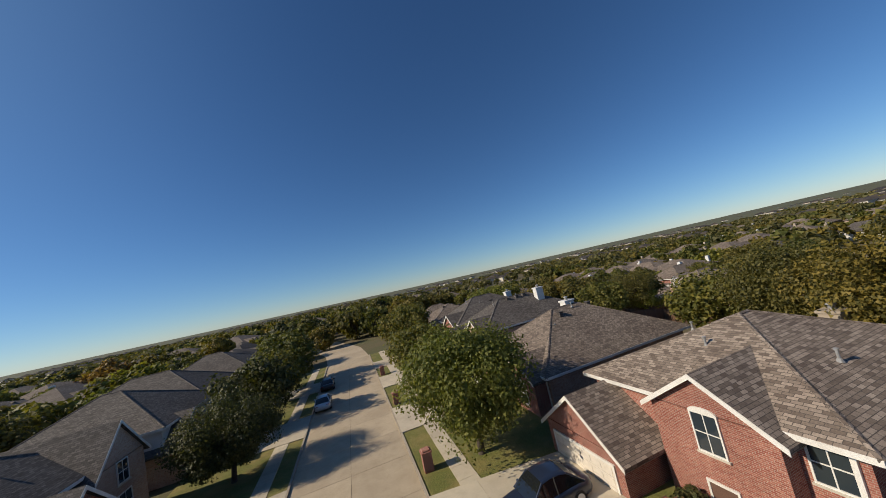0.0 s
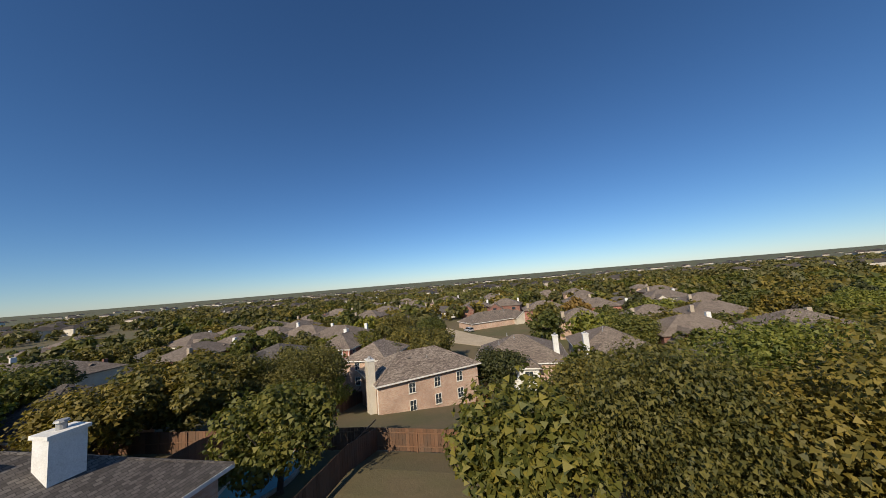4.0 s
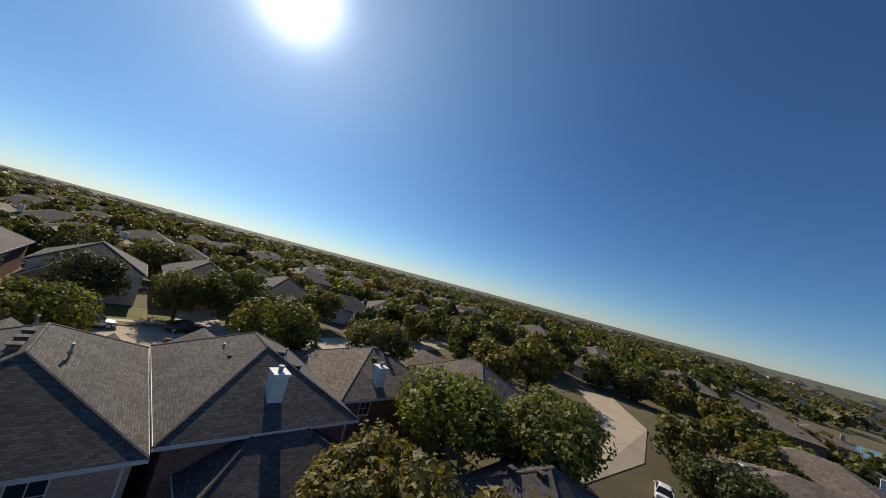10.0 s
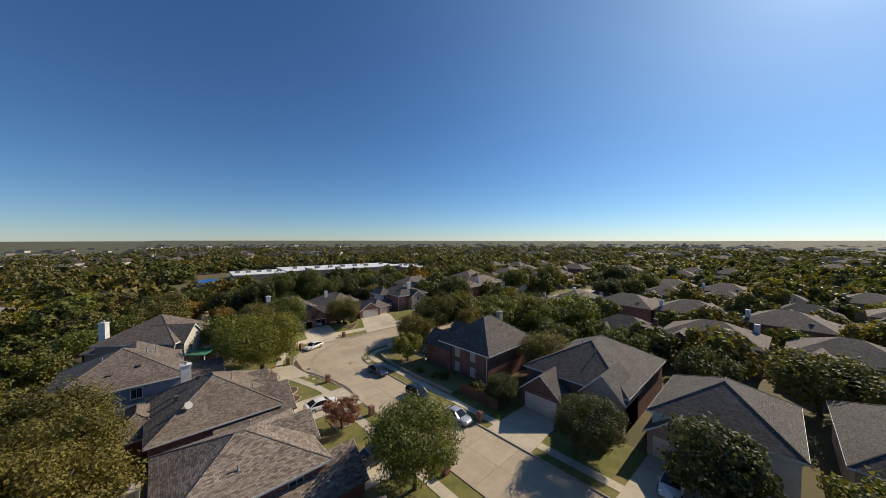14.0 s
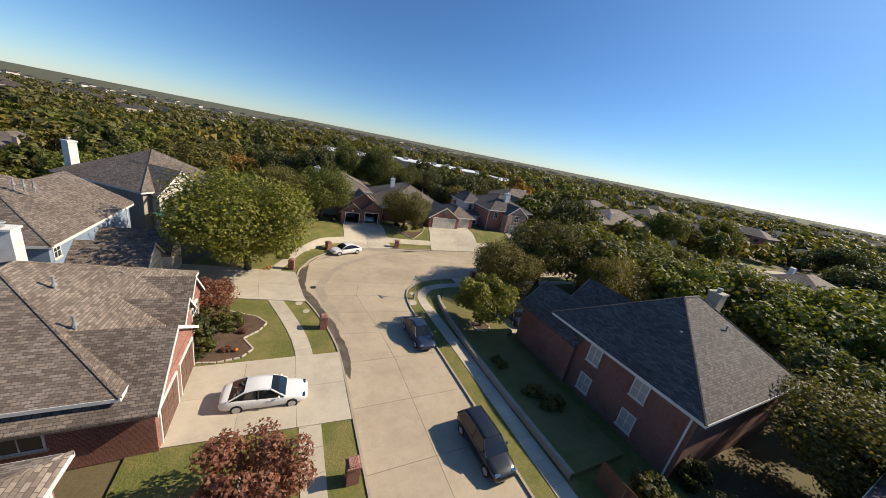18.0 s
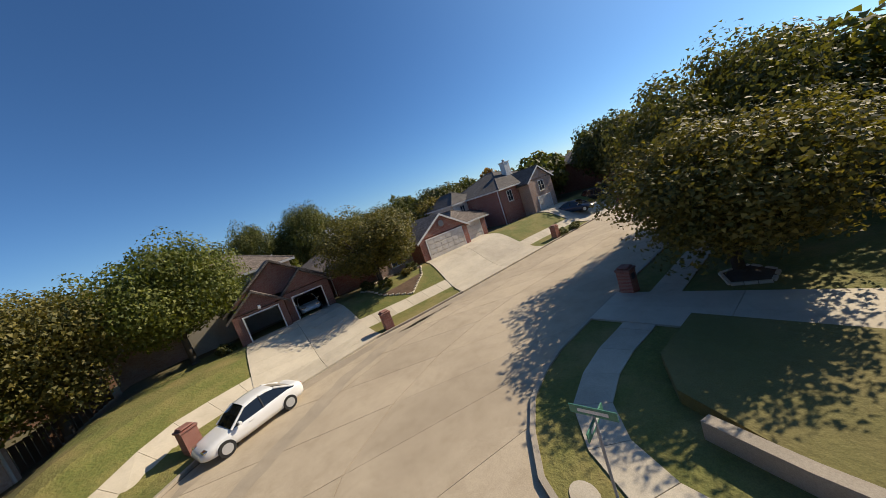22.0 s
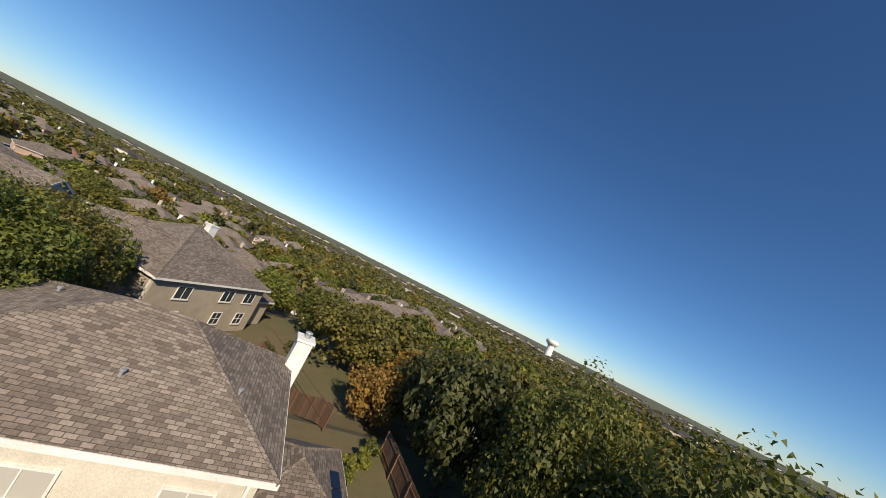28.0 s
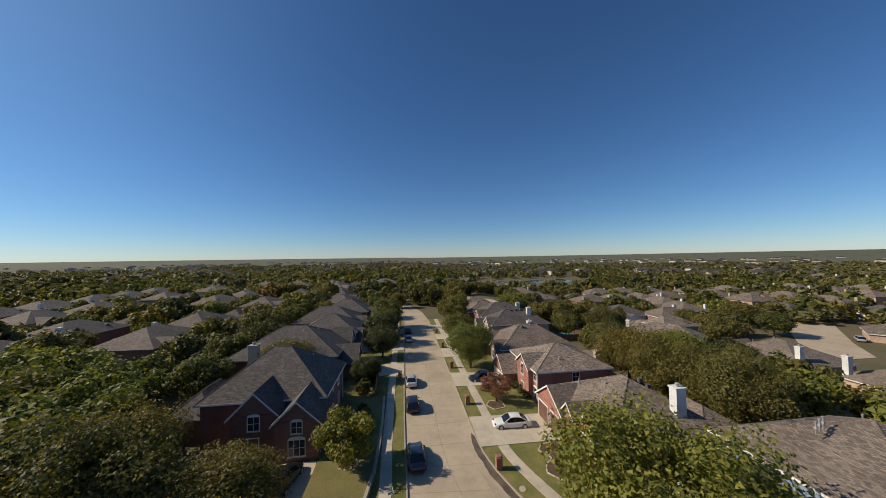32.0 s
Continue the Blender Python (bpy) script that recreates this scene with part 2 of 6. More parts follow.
def leafy(name, dark, mid, light, trans=0.35):
    m, nt, b = base(name, 0.65)
    g = nt.nodes.new("ShaderNodeNewGeometry")
    r = ramp(nt, g.outputs["Random Per Island"], [(0.0, dark), (0.55, mid), (1.0, light)])
    big = noise_tex(nt, g.outputs["Position"], 0.45, 3)
    c = mixc(nt, r, light, ramp(nt, big, [(0.45, (0, 0, 0)), (0.75, (0.55, 0.55, 0.55))]))
    o = nt.nodes.new("ShaderNodeObjectInfo").outputs["Random"]
    c = mixc(nt, c, ramp(nt, o, [(0, (0.75, 0.8, 0.8)), (0.5, (1, 1, 1)), (1, (1.25, 1.12, 0.9))]), 1.0, "MULTIPLY")
    nt.links.new(c, b.inputs["Base Color"])
    t = nt.nodes.new("ShaderNodeBsdfTranslucent")
    nt.links.new(mixc(nt, c, (1.25, 1.3, 0.7), 1.0, "MULTIPLY"), t.inputs["Color"])
    mx = nt.nodes.new("ShaderNodeMixShader")
    mx.inputs[0].default_value = trans
    nt.links.new(b.outputs[0], mx.inputs[1])
    nt.links.new(t.outputs[0], mx.inputs[2])
    nt.links.new(mx.outputs[0], nt.nodes["Material Output"].inputs["Surface"])
    return m


leafy("leaf_green", (0.044, 0.058, 0.011), (0.099, 0.110, 0.019), (0.193, 0.175, 0.034))
leafy("leaf_dark", (0.030, 0.038, 0.010), (0.066, 0.072, 0.018), (0.129, 0.120, 0.034))
leafy("leaf_yellow", (0.070, 0.086, 0.013), (0.150, 0.166, 0.024), (0.250, 0.236, 0.038))
leafy("leaf_olive", (0.058, 0.060, 0.013), (0.135, 0.118, 0.023), (0.228, 0.180, 0.036))
leafy("leaf_far", (0.056, 0.060, 0.019), (0.117, 0.113, 0.034), (0.193, 0.160, 0.050))
leafy("leaf_orange", (0.13, 0.075, 0.016), (0.25, 0.145, 0.03), (0.34, 0.21, 0.05))
leafy("leaf_pink", (0.13, 0.045, 0.03), (0.24, 0.09, 0.055), (0.30, 0.15, 0.09))

# ---- building helpers ----


def finish(name, bm, mats, smooth=False):
    """A mesh from bm with its surface axes in metres as its map."""
    uv = bm.loops.layers.uv.verify()
    bm.normal_update()
    for f in bm.faces:
        n = f.normal
        u = Vector((0, 0, 1)).cross(n)
        u = Vector((1, 0, 0)) if u.length < 1e-4 else u.normalized()
        v = n.cross(u)
        for lp in f.loops:
            lp[uv].uv = (lp.vert.co.dot(u), lp.vert.co.dot(v))
        f.smooth = smooth
    me = bpy.data.meshes.new(name)
    bm.to_mesh(me)
    bm.free()
    for m in ([mats] if isinstance(mats, str) else mats):
        me.materials.append(MATS[m])
    return me


def part(name, bm, material, parent, label="", smooth=False, at=None):
    """Links a bmesh (or a mesh) as one object under a thing or a part."""
    me = finish(name, bm, material, smooth) if isinstance(bm, bmesh.types.BMesh) else bm
    ob = new(name, me)
    ob.parent = parent
    if at is not None:
        ob.matrix_basis = at
    return tagged(ob, label)


def thing(name, m, label, category, group="", kind=""):
    ob = new(name)
    ob.empty_display_size = 0.2
    ob.matrix_basis = m
    return tagged(ob, label, category, group, kind)


def solo(name, bm, material, m, label, category, group="", kind="", smooth=False):
    me = finish(name, bm, material, smooth) if isinstance(bm, bmesh.types.BMesh) else bm
    ob = new(name, me)
    ob.matrix_basis = m
    return tagged(ob, label, category, group, kind)


def box(bm, x0, y0, z0, x1, y1, z1, bevel=0.0):
    v = [bm.verts.new((x, y, z)) for x in (x0, x1) for y in (y0, y1) for z in (z0, z1)]
    fs = [bm.faces.new([v[i] for i in q]) for q in ((0, 1, 3, 2), (4, 6, 7, 5), (0, 4, 5, 1), (2, 3, 7, 6), (0, 2, 6, 4), (1, 5, 7, 3))]
    if bevel:
        es = list({e for f in fs for e in f.edges})
        bmesh.ops.bevel(bm, geom=es, offset=bevel, segments=1, affect="EDGES", profile=0.5)
    return bm


def boxed(*a, **k):
    return box(bmesh.new(), *a, **k)


def tube(bm, p, q, r0, r1, n=8):
    p, q = Vector(p), Vector(q)
    d = (q - p).normalized()
    a = d.orthogonal().normalized()
    b = d.cross(a)
    r = [[bm.verts.new(c + (a * math.cos(i * math.tau / n) + b * math.sin(i * math.tau / n)) * rad) for i in range(n)] for c, rad in ((p, r0), (q, r1))]
    for i in range(n):
        bm.faces.new((r[0][i], r[0][(i + 1) % n], r[1][(i + 1) % n], r[1][i]))
    bm.faces.new(list(reversed(r[0])))
    bm.faces.new(r[1])
    return bm


def prism(bm, pts, z0, z1):
    """A flat-topped slab over an outline given counter-clockwise; z may be a number or a function of x, y."""
    f0 = z0 if callable(z0) else (lambda x, y: z0)
    f1 = z1 if callable(z1) else (lambda x, y: z1)
    lo = [bm.verts.new((x, y, f0(x, y))) for x, y in pts]
    hi = [bm.verts.new((x, y, f1(x, y))) for x, y in pts]
    n = len(pts)
    bm.faces.new(hi)
    bm.faces.new(list(reversed(lo)))
    for i in range(n):
        bm.faces.new((lo[i], lo[(i + 1) % n], hi[(i + 1) % n], hi[i]))
    return bm


def smooth01(a):
    a = min(1, max(0, a))
    return a * a * (3 - 2 * a)


def ground_z(x, y):
    """Height of the land: lots south of the bend rise from their kerb, the gardens fall away to the east."""
    kerb = 50.6 if x < -2 else 50.6 + 0.55 * (x + 2)
    rise = 1.9 * smooth01((kerb - 0.6 - y) / 6.0) * smooth01((13 - x) / 6.0)
    return rise - 6.5 * min(1, max(0, (x - 40) / 32))

# ---- ground and roads ----
S2 = Vector((-0.97, -0.24)).normalized()
S2N = Vector((-S2.y, S2.x))


def ground_mesh():
    xs = sorted({-4900, -3000, -1800, -1000, -600, -350, -200} | set(range(-130, 131, 3)) | {200, 350, 600, 1000, 1800, 3000, 4900})
    ys = sorted({-4900, -3000, -1800, -1000, -600, -300, -150} | set(range(-60, 70, 2)) | set(range(70, 260, 6)) | {350, 600, 1000, 1800, 3000, 4900})
    verts = [(x, y, ground_z(x, y) - 0.05) for y in ys for x in xs]
    n = len(xs)
    faces = [(j * n + i, j * n + i + 1, (j + 1) * n + i + 1, (j + 1) * n + i) for j in range(len(ys) - 1) for i in range(n - 1)]
    me = bpy.data.meshes.new("ground")
    me.from_pydata(verts, [], faces)
    me.materials.append(MATS["dry_ground"])
    return me


tagged(new("ground", ground_mesh()), "dry grass and bare earth between the lots", "ground", kind="structure")

# the street's two edges round the bend, from the north down and away to the west
OUTER = [(4.2, 150), (4.2, 120), (4.2, 100), (4.2, 88), (4.2, 80), (4.3, 75.5), (4.8, 72.4), (5.8, 69), (6.9, 66), (7.4, 63.2), (7.1, 59.6), (5.3, 55.6), (2.4, 52.7), (-1.5, 51.0), (-6.3, 50.5), (-10.4, 50.8), (-17.5, 51.0), (-27, 50.9), (-40, 51.2), (-80, 52.6), (-140, 60)]
INNER = [(-4.1, 150), (-4.1, 120), (-4.1, 100), (-4.1, 85), (-4.05, 78), (-3.9, 72.5), (-3.9, 68.8), (-4.5, 65.8), (-6.6, 63.6), (-9.2, 62.6), (-14.8, 62.3), (-22.3, 62.0), (-40, 62.4), (-80, 66.0), (-140, 75.6)]
NORTH_W = [(-4.1, 150), (-5.5, 165), (-11, 185), (-20, 205), (-60, 240)]
NORTH_E = [(4.2, 150), (3.0, 166), (-3, 189), (-12, 212), (-54, 249)]


def resample(pts, n):
    p = np.array(pts, float)
    s = np.concatenate([[0], np.cumsum(np.hypot(*(p[1:] - p[:-1]).T))])
    q = np.linspace(0, s[-1], n)
    return np.stack([np.interp(q, s, p[:, 0]), np.interp(q, s, p[:, 1])], 1)


road = thing("road", pose(0, 0, 0), "pale tan concrete street of jointed slabs curving west at its bend", "road", kind="structure")
bm = bmesh.new()
o, i_ = resample(OUTER, 90), resample(INNER, 90)
prism_pts = [tuple(p) for p in i_] + [tuple(p) for p in reversed(o)]
vo, vi = [bm.verts.new((*p, -0.02)) for p in o], [bm.verts.new((*p, -0.02)) for p in i_]
for k in range(89):
    bm.faces.new((vo[k], vi[k], vi[k + 1], vo[k + 1]))
part("joint_bed", bm, "concrete_dark", road)


def slab(a, b, c, d, top=0.0, gap=0.012, thick=0.14, mat="concrete_road", name="slab", parent=road, sub=1):
    """One slab over four corners, counter-clockwise, shrunk by its joint."""
    ctr = (Vector(a) + Vector(b) + Vector(c) + Vector(d)) / 4
    pts = []
    for p in (a, b, c, d):
        v = Vector(p) - ctr
        pts.append(ctr + v * (1 - gap / max(v.length, 0.1) * 1.4))
    f = top if callable(top) else (lambda x, y: top)
    bm = bmesh.new()
    prism(bm, [(p.x, p.y) for p in pts], lambda x, y: f(x, y) - thick, f)
    return part(name, bm, mat, parent)


# slabs: the straight in two lanes, the bend in fans
rows_y = [150 - 4.55 * k for k in range(17)]
for k in range(16):
    ya, yb = rows_y[k + 1], rows_y[k]
    slab((-4.1, ya), (0.05, ya), (0.05, yb), (-4.1, yb))
    slab((0.05, ya), (4.2, ya), (4.2, yb), (0.05, yb))
yb = rows_y[16]
o2 = [p for p in OUTER if p[1] < yb]
ob_ = resample([(4.2, yb)] + o2, 44)
ib_ = resample([(-4.05, yb)] + [p for p in INNER if p[1] < yb], 44)
for k in range(43):
    a, b, c, d = Vector(ib_[k]), Vector(ib_[k + 1]), Vector(ob_[k + 1]), Vector(ob_[k])
    m0, m1 = a.lerp(d, 0.5), b.lerp(c, 0.5)
    if (d - a).length > 14:
        q0, q1 = m0.lerp(d, 0.5), m1.lerp(c, 0.5)
        slab(b, m1, m0, a)
        slab(m1, q1, q0, m0)
        slab(q1, c, d, q0)
    else:
        slab(b, m1, m0, a)
        slab(m1, c, d, m0)
nw, ne = resample(NORTH_W, 26), resample(NORTH_E, 26)
for k in range(25):
    slab(nw[k], ne[k], ne[k + 1], nw[k + 1])


def strip(name, line, off0, off1, z0, z1, mat, label, category, close=None, n=None):
    """A raised strip that follows a line at two offsets to its left."""
    p = resample(line, n or max(8, int(len(line) * 8)))
    t = np.gradient(p, axis=0)
    t /= np.hypot(t[:, 0], t[:, 1])[:, None]
    nrm = np.stack([-t[:, 1], t[:, 0]], 1)
    a, b = p + nrm * off0, p + nrm * off1
    bm = bmesh.new()
    rows = []
    for q, r in zip(a, b):
        g0, g1 = ground_z(*q), ground_z(*r)
        rows.append([bm.verts.new((*q, z0)), bm.verts.new((*q, z1 + g0)), bm.verts.new((*r, z1 + g1)), bm.verts.new((*r, z0))])
    for u, v in zip(rows, rows[1:]):
        for k in range(3):
            bm.faces.new((u[k], u[k + 1], v[k + 1], v[k]))
    bmesh.ops.recalc_face_normals(bm, faces=bm.faces)
    return solo(name, bm, mat, pose(0, 0, 0), label, category, kind="structure")


strip("kerb_outer", OUTER, 0.0, 0.16, -0.1, 0.13, "kerb_concrete", "worn concrete kerb along the outer side of the street", "kerb", n=150)
strip("kerb_inner", INNER, -0.16, 0.0, -0.1, 0.13, "kerb_concrete", "worn concrete kerb along the inner side of the street", "kerb", n=150)

def stain(name, line, mat, label, half, seed, n=90):
    """A thin uneven film on the road along a line."""
    r = np.random.default_rng(seed)
    q = resample(line, n)
    t = np.gradient(q, axis=0)
    t /= np.hypot(t[:, 0], t[:, 1])[:, None]
    nrm = np.stack([-t[:, 1], t[:, 0]], 1)
    u = np.linspace(0, 1, n)
    fade = np.minimum(1, np.minimum(u, 1 - u) * 9 + 0.08)
    wob = [np.convolve(r.normal(0, 1, n + 8), np.ones(9) / 9, "valid") for _ in range(2)]
    w0, w1 = half * fade * (1 + 0.9 * wob[0]), half * fade * (1 + 0.9 * wob[1])
    lo, hi = q - nrm * w0[:, None], q + nrm * w1[:, None]
    bm = bmesh.new()
    rows = [(bm.verts.new((*c, 0.005)), bm.verts.new((*d, 0.005))) for c, d in zip(lo, hi)]
    for c, d in zip(rows, rows[1:]):
        bm.faces.new((c[0], d[0], d[1], c[1]))
    bmesh.ops.recalc_face_normals(bm, faces=bm.faces)
    if sum(f.normal.z for f in bm.faces) < 0:
        bmesh.ops.reverse_faces(bm, faces=bm.faces)
    return solo(name, bm, mat, pose(0, 0, 0), label, "stain", kind="structure")


stain("gutter_stain", [(3.95, 79), (4.0, 76), (4.5, 72.4), (5.45, 69), (6.45, 66), (6.9, 63.2), (6.6, 60), (5.9, 57.6)], "wet_gutter", "dark damp gutter along the kerb", 0.42, 2)
stain("tyre_track", [(3.4, 72), (4.7, 67.6), (4.9, 64.4), (3.8, 60.6), (1.2, 57.2), (-3.6, 53.6), (-8.4, 52.0), (-12.5, 51.7)], "tyre_worn", "faint curved tyre track on the concrete", 0.42, 4)
stain("kerb_dirt", [(5.0, 56.2), (2.0, 53.4), (-1.6, 51.7), (-6.3, 51.2), (-12, 51.5), (-18, 51.7)], "tyre_worn", "brown dirt washed along the kerb", 0.4, 6)

# lawns of the lots on both sides, sheets that follow the land
def lawn(name, line, o0, o1, label, z=0.06, mat="grass", n=120):
    p = resample(line, n)
    t = np.gradient(p, axis=0)
    t /= np.hypot(t[:, 0], t[:, 1])[:, None]
    nrm = np.stack([-t[:, 1], t[:, 0]], 1)
    k = max(2, int(abs(o1 - o0) / 1.2))
    verts, faces = [], []
    for a, nn in zip(p, nrm):
        for j in range(k + 1):
            q = a + nn * (o0 + (o1 - o0) * j / k)
            verts.append((q[0], q[1], ground_z(*q) + z))
    for i in range(n - 1):
        for j in range(k):
            faces.append((i * (k + 1) + j, i * (k + 1) + j + 1, (i + 1) * (k + 1) + j + 1, (i + 1) * (k + 1) + j))
    me = bpy.data.meshes.new(name)
    me.from_pydata(verts, [], faces)
    me.materials.append(MATS[mat])
    if me.polygons[0].normal.z < 0:
        me.flip_normals()
    return tagged(new(name, me), label, "lawn", kind="structure")


lawn("lawn_east", OUTER[:15], 0.16, 11.0, "short green lawns in front of the houses")
lawn("lawn_south", OUTER[14:], 0.16, 9.0, "short lawns before the houses south of the side street")
inner_edge = resample(INNER, 160)
bm = bmesh.new()
bm.faces.new([bm.verts.new((x - 0.16 if y > 66 else x, y + (0.16 if y < 66 else 0), 0.06)) for x, y in inner_edge] + [bm.verts.new((x, y, 0.06)) for x, y in ((-140, 92), (-60, 78), (-14, 76), (-14, 150))])
bmesh.ops.triangulate(bm, faces=bm.faces)
bmesh.ops.recalc_face_normals(bm, faces=bm.faces)
if sum(f.normal.z for f in bm.faces) < 0:
    bmesh.ops.reverse_faces(bm, faces=bm.faces)
solo("lawn_west", bm, "grass", pose(0, 0, 0), "patchy lawns on the inner side of the street", "lawn", kind="structure")
solo("lawn_raised", prism(bmesh.new(), [(-10.4, 66.1), (-8.9, 67.0), (-7.8, 69.5), (-7.3, 73), (-7.1, 78), (-7.1, 83), (-7.3, 90), (-12.0, 90), (-12.0, 76.6), (-13.2, 76.0), (-13.2, 66.1)], 0.0, 0.46), "dry_lawn", pose(0, 0, 0), "raised brownish lawn behind a low wall", "lawn", kind="structure")


def walkway(name, line, off, width, label, s0=0.0, s1=1.0, step=1.5):
    """A pavement of single slabs along a line."""
    w = thing(name, pose(0, 0, 0), label, "pavement", kind="structure")
    p = np.array(resample(line, 800))
    t = np.gradient(p, axis=0)
    t /= np.hypot(t[:, 0], t[:, 1])[:, None]
    nrm = np.stack([-t[:, 1], t[:, 0]], 1)
    for _ in range(3):
        nrm = (nrm + np.roll(nrm, 8, 0) + np.roll(nrm, -8, 0)) / 3
    nrm[:30], nrm[-30:] = nrm[40], nrm[-40]
    a, b = p + nrm * off, p + nrm * (off + width)
    m = (a + b) / 2
    s = np.concatenate([[0], np.cumsum(np.hypot(*(m[1:] - m[:-1]).T))])
    q = np.arange(s[-1] * s0, s[-1] * s1, step)
    ax, ay, bx, by = [np.interp(q, s, c) for c in (a[:, 0], a[:, 1], b[:, 0], b[:, 1])]
    for k in range(len(q) - 1):
        pts = [(ax[k], ay[k]), (ax[k + 1], ay[k + 1]), (bx[k + 1], by[k + 1]), (bx[k], by[k])]
        if width < 0:
            pts.reverse()
        slab(*pts, top=lambda x, y: ground_z(x, y) + 0.10, gap=0.008, thick=0.12, mat="concrete_walk", name="paving_slab", parent=w)
    return w


walkway("pavement_east", OUTER, 2.0, 1.25, "pale concrete pavement of square slabs beside lawns", 0.0, 0.72)
walkway("pavement_west", INNER, -1.5, -1.2, "pale concrete pavement of square slabs in tree shade", 0.0, 0.72)


def driveway(pts, label, z=0.14, seams=2):
    """A concrete driveway; pts: kerb end then garage end, both from left to right."""
    d = thing("driveway", pose(0, 0, 0), label, "driveway", kind="structure")
    a, b, c, e = [Vector(p) for p in pts]
    n = 8 if abs(ground_z(*a) - ground_z(*c)) > 0.4 else 3
    for i in range(n):
        for j in range(seams):
            f = lambda u, v: (a.lerp(b, u)).lerp(e.lerp(c, u), v)
            q = [f(j / seams, i / n), f((j + 1) / seams, i / n), f((j + 1) / seams, (i + 1) / n), f(j / seams, (i + 1) / n)]
            if (q[1] - q[0]).cross(q[2] - q[1]) < 0:
                q.reverse()
            slab(*q, top=lambda x, y: ground_z(x, y) + z, gap=0.008, thick=0.4, mat="concrete_walk", name="driveway_slab", parent=d)
    return d


for pts in (
    [(4.4, 82.6), (4.4, 75.9), (13.9, 75.8), (13.9, 82.0)],
    [(4.3, 98.8), (4.3, 92.6), (12.9, 92.0), (12.9, 97.6)],
    [(7.5, 60.2), (6.6, 67.4), (19.2, 65.1), (18.8, 58.0)],
    [(0.6, 51.6), (-7.2, 50.5), (-6.7, 43.0), (0.1, 43.4)],
    [(-14.2, 51.0), (-25.0, 51.0), (-26.0, 41.4), (-16.4, 43.0)],
    [(-33.6, 51.0), (-40.4, 51.2), (-39.8, 43.4), (-34.8, 43.4)],
    [(4.3, 114.4), (4.3, 108.0), (13.9, 108.0), (13.9, 113.2)],
    [(4.3, 128.6), (4.3, 122.6), (16, 122.8), (16, 127.0)],
    [(-4.2, 99.4), (-4.2, 105.8), (-12.6, 105.2), (-12.6, 99.6)],
    [(-4.2, 114.6), (-4.2, 121), (-14, 120.4), (-14, 115)],
    [(-4.2, 131), (-4.2, 137), (-15, 137), (-15, 131.5)],
    [(-12.5, 62.5), (-15.3, 62.4), (-17.4, 76.2), (-13.4, 76.2)],
    [(4.3, 140.5), (4.3, 134.8), (18, 134.6), (18, 138.6)],
):
    driveway(pts, "pale concrete driveway of jointed slabs")

# ---- houses ----


def quad(bm, *p):
    return bm.faces.new([bm.verts.new(q) for q in p])


def hip_roof(x0, y0, x1, y1, z, rise, oh=0.45, drop=0.2):
    """A closed hip roof; its ridge runs along the longer side."""
    bm = bmesh.new()
    x0, y0, x1, y1 = x0 - oh, y0 - oh, x1 + oh, y1 + oh
    w, d = x1 - x0, y1 - y0
    if w >= d:
        r = [(x0 + d / 2, (y0 + y1) / 2, z + rise), (x1 - d / 2 + 0.02, (y0 + y1) / 2, z + rise)]
    else:
        r = [((x0 + x1) / 2, y0 + w / 2, z + rise), ((x0 + x1) / 2, y1 - w / 2 + 0.02, z + rise)]
    c = [(x0, y0, z), (x1, y0, z), (x1, y1, z), (x0, y1, z)]
    v = [bm.verts.new(p) for p in c]
    lo = [bm.verts.new((p[0], p[1], z - drop)) for p in c]
    a, b = [bm.verts.new(p) for p in r]
    if w >= d:
        fs = ((v[0], v[1], b, a), (v[1], v[2], b), (v[2], v[3], a, b), (v[3], v[0], a))
    else:
        fs = ((v[0], v[1], a), (v[1], v[2], b, a), (v[2], v[3], b), (v[3], v[0], a, b))
    for f in fs:
        bm.faces.new(f)
    for k in range(4):
        bm.faces.new((lo[k], lo[(k + 1) % 4], v[(k + 1) % 4], v[k]))
    bm.faces.new(list(reversed(lo)))
    return bm


def gable_roof(x0, y0, x1, y1, z, rise, axis, oh=0.4, drop=0.18):
    """A closed gable roof with its ridge along the axis 'x' or 'y'."""
    bm = bmesh.new()
    if axis == "x":
        f = lambda s, t, h: (s, t, h)
        a0, a1, b0, b1 = x0, x1, y0, y1
    else:
        f = lambda s, t, h: (t, s, h)
        a0, a1, b0, b1 = y0, y1, x0, x1
    a0, a1 = a0 - oh * 0.6, a1 + oh * 0.6
    k = rise / ((b1 - b0) / 2)
    b0, b1, zl = b0 - oh, b1 + oh, z - oh * k
    m, zt = (b0 + b1) / 2, z + rise
    prof = [(b0, zl), (m, zt), (b1, zl), (b1, zl - drop), (m, zt - drop), (b0, zl - drop)]
    p = [[bm.verts.new(f(s, t, h)) for t, h in prof] for s in (a0, a1)]
    for i in range(6):
        bm.faces.new((p[0][i], p[0][(i + 1) % 6], p[1][(i + 1) % 6], p[1][i]))
    for e in p:
        bm.faces.new((e[0], e[1], e[4], e[5]))
        bm.faces.new((e[1], e[2], e[3], e[4]))
    bmesh.ops.recalc_face_normals(bm, faces=bm.faces)
    return bm


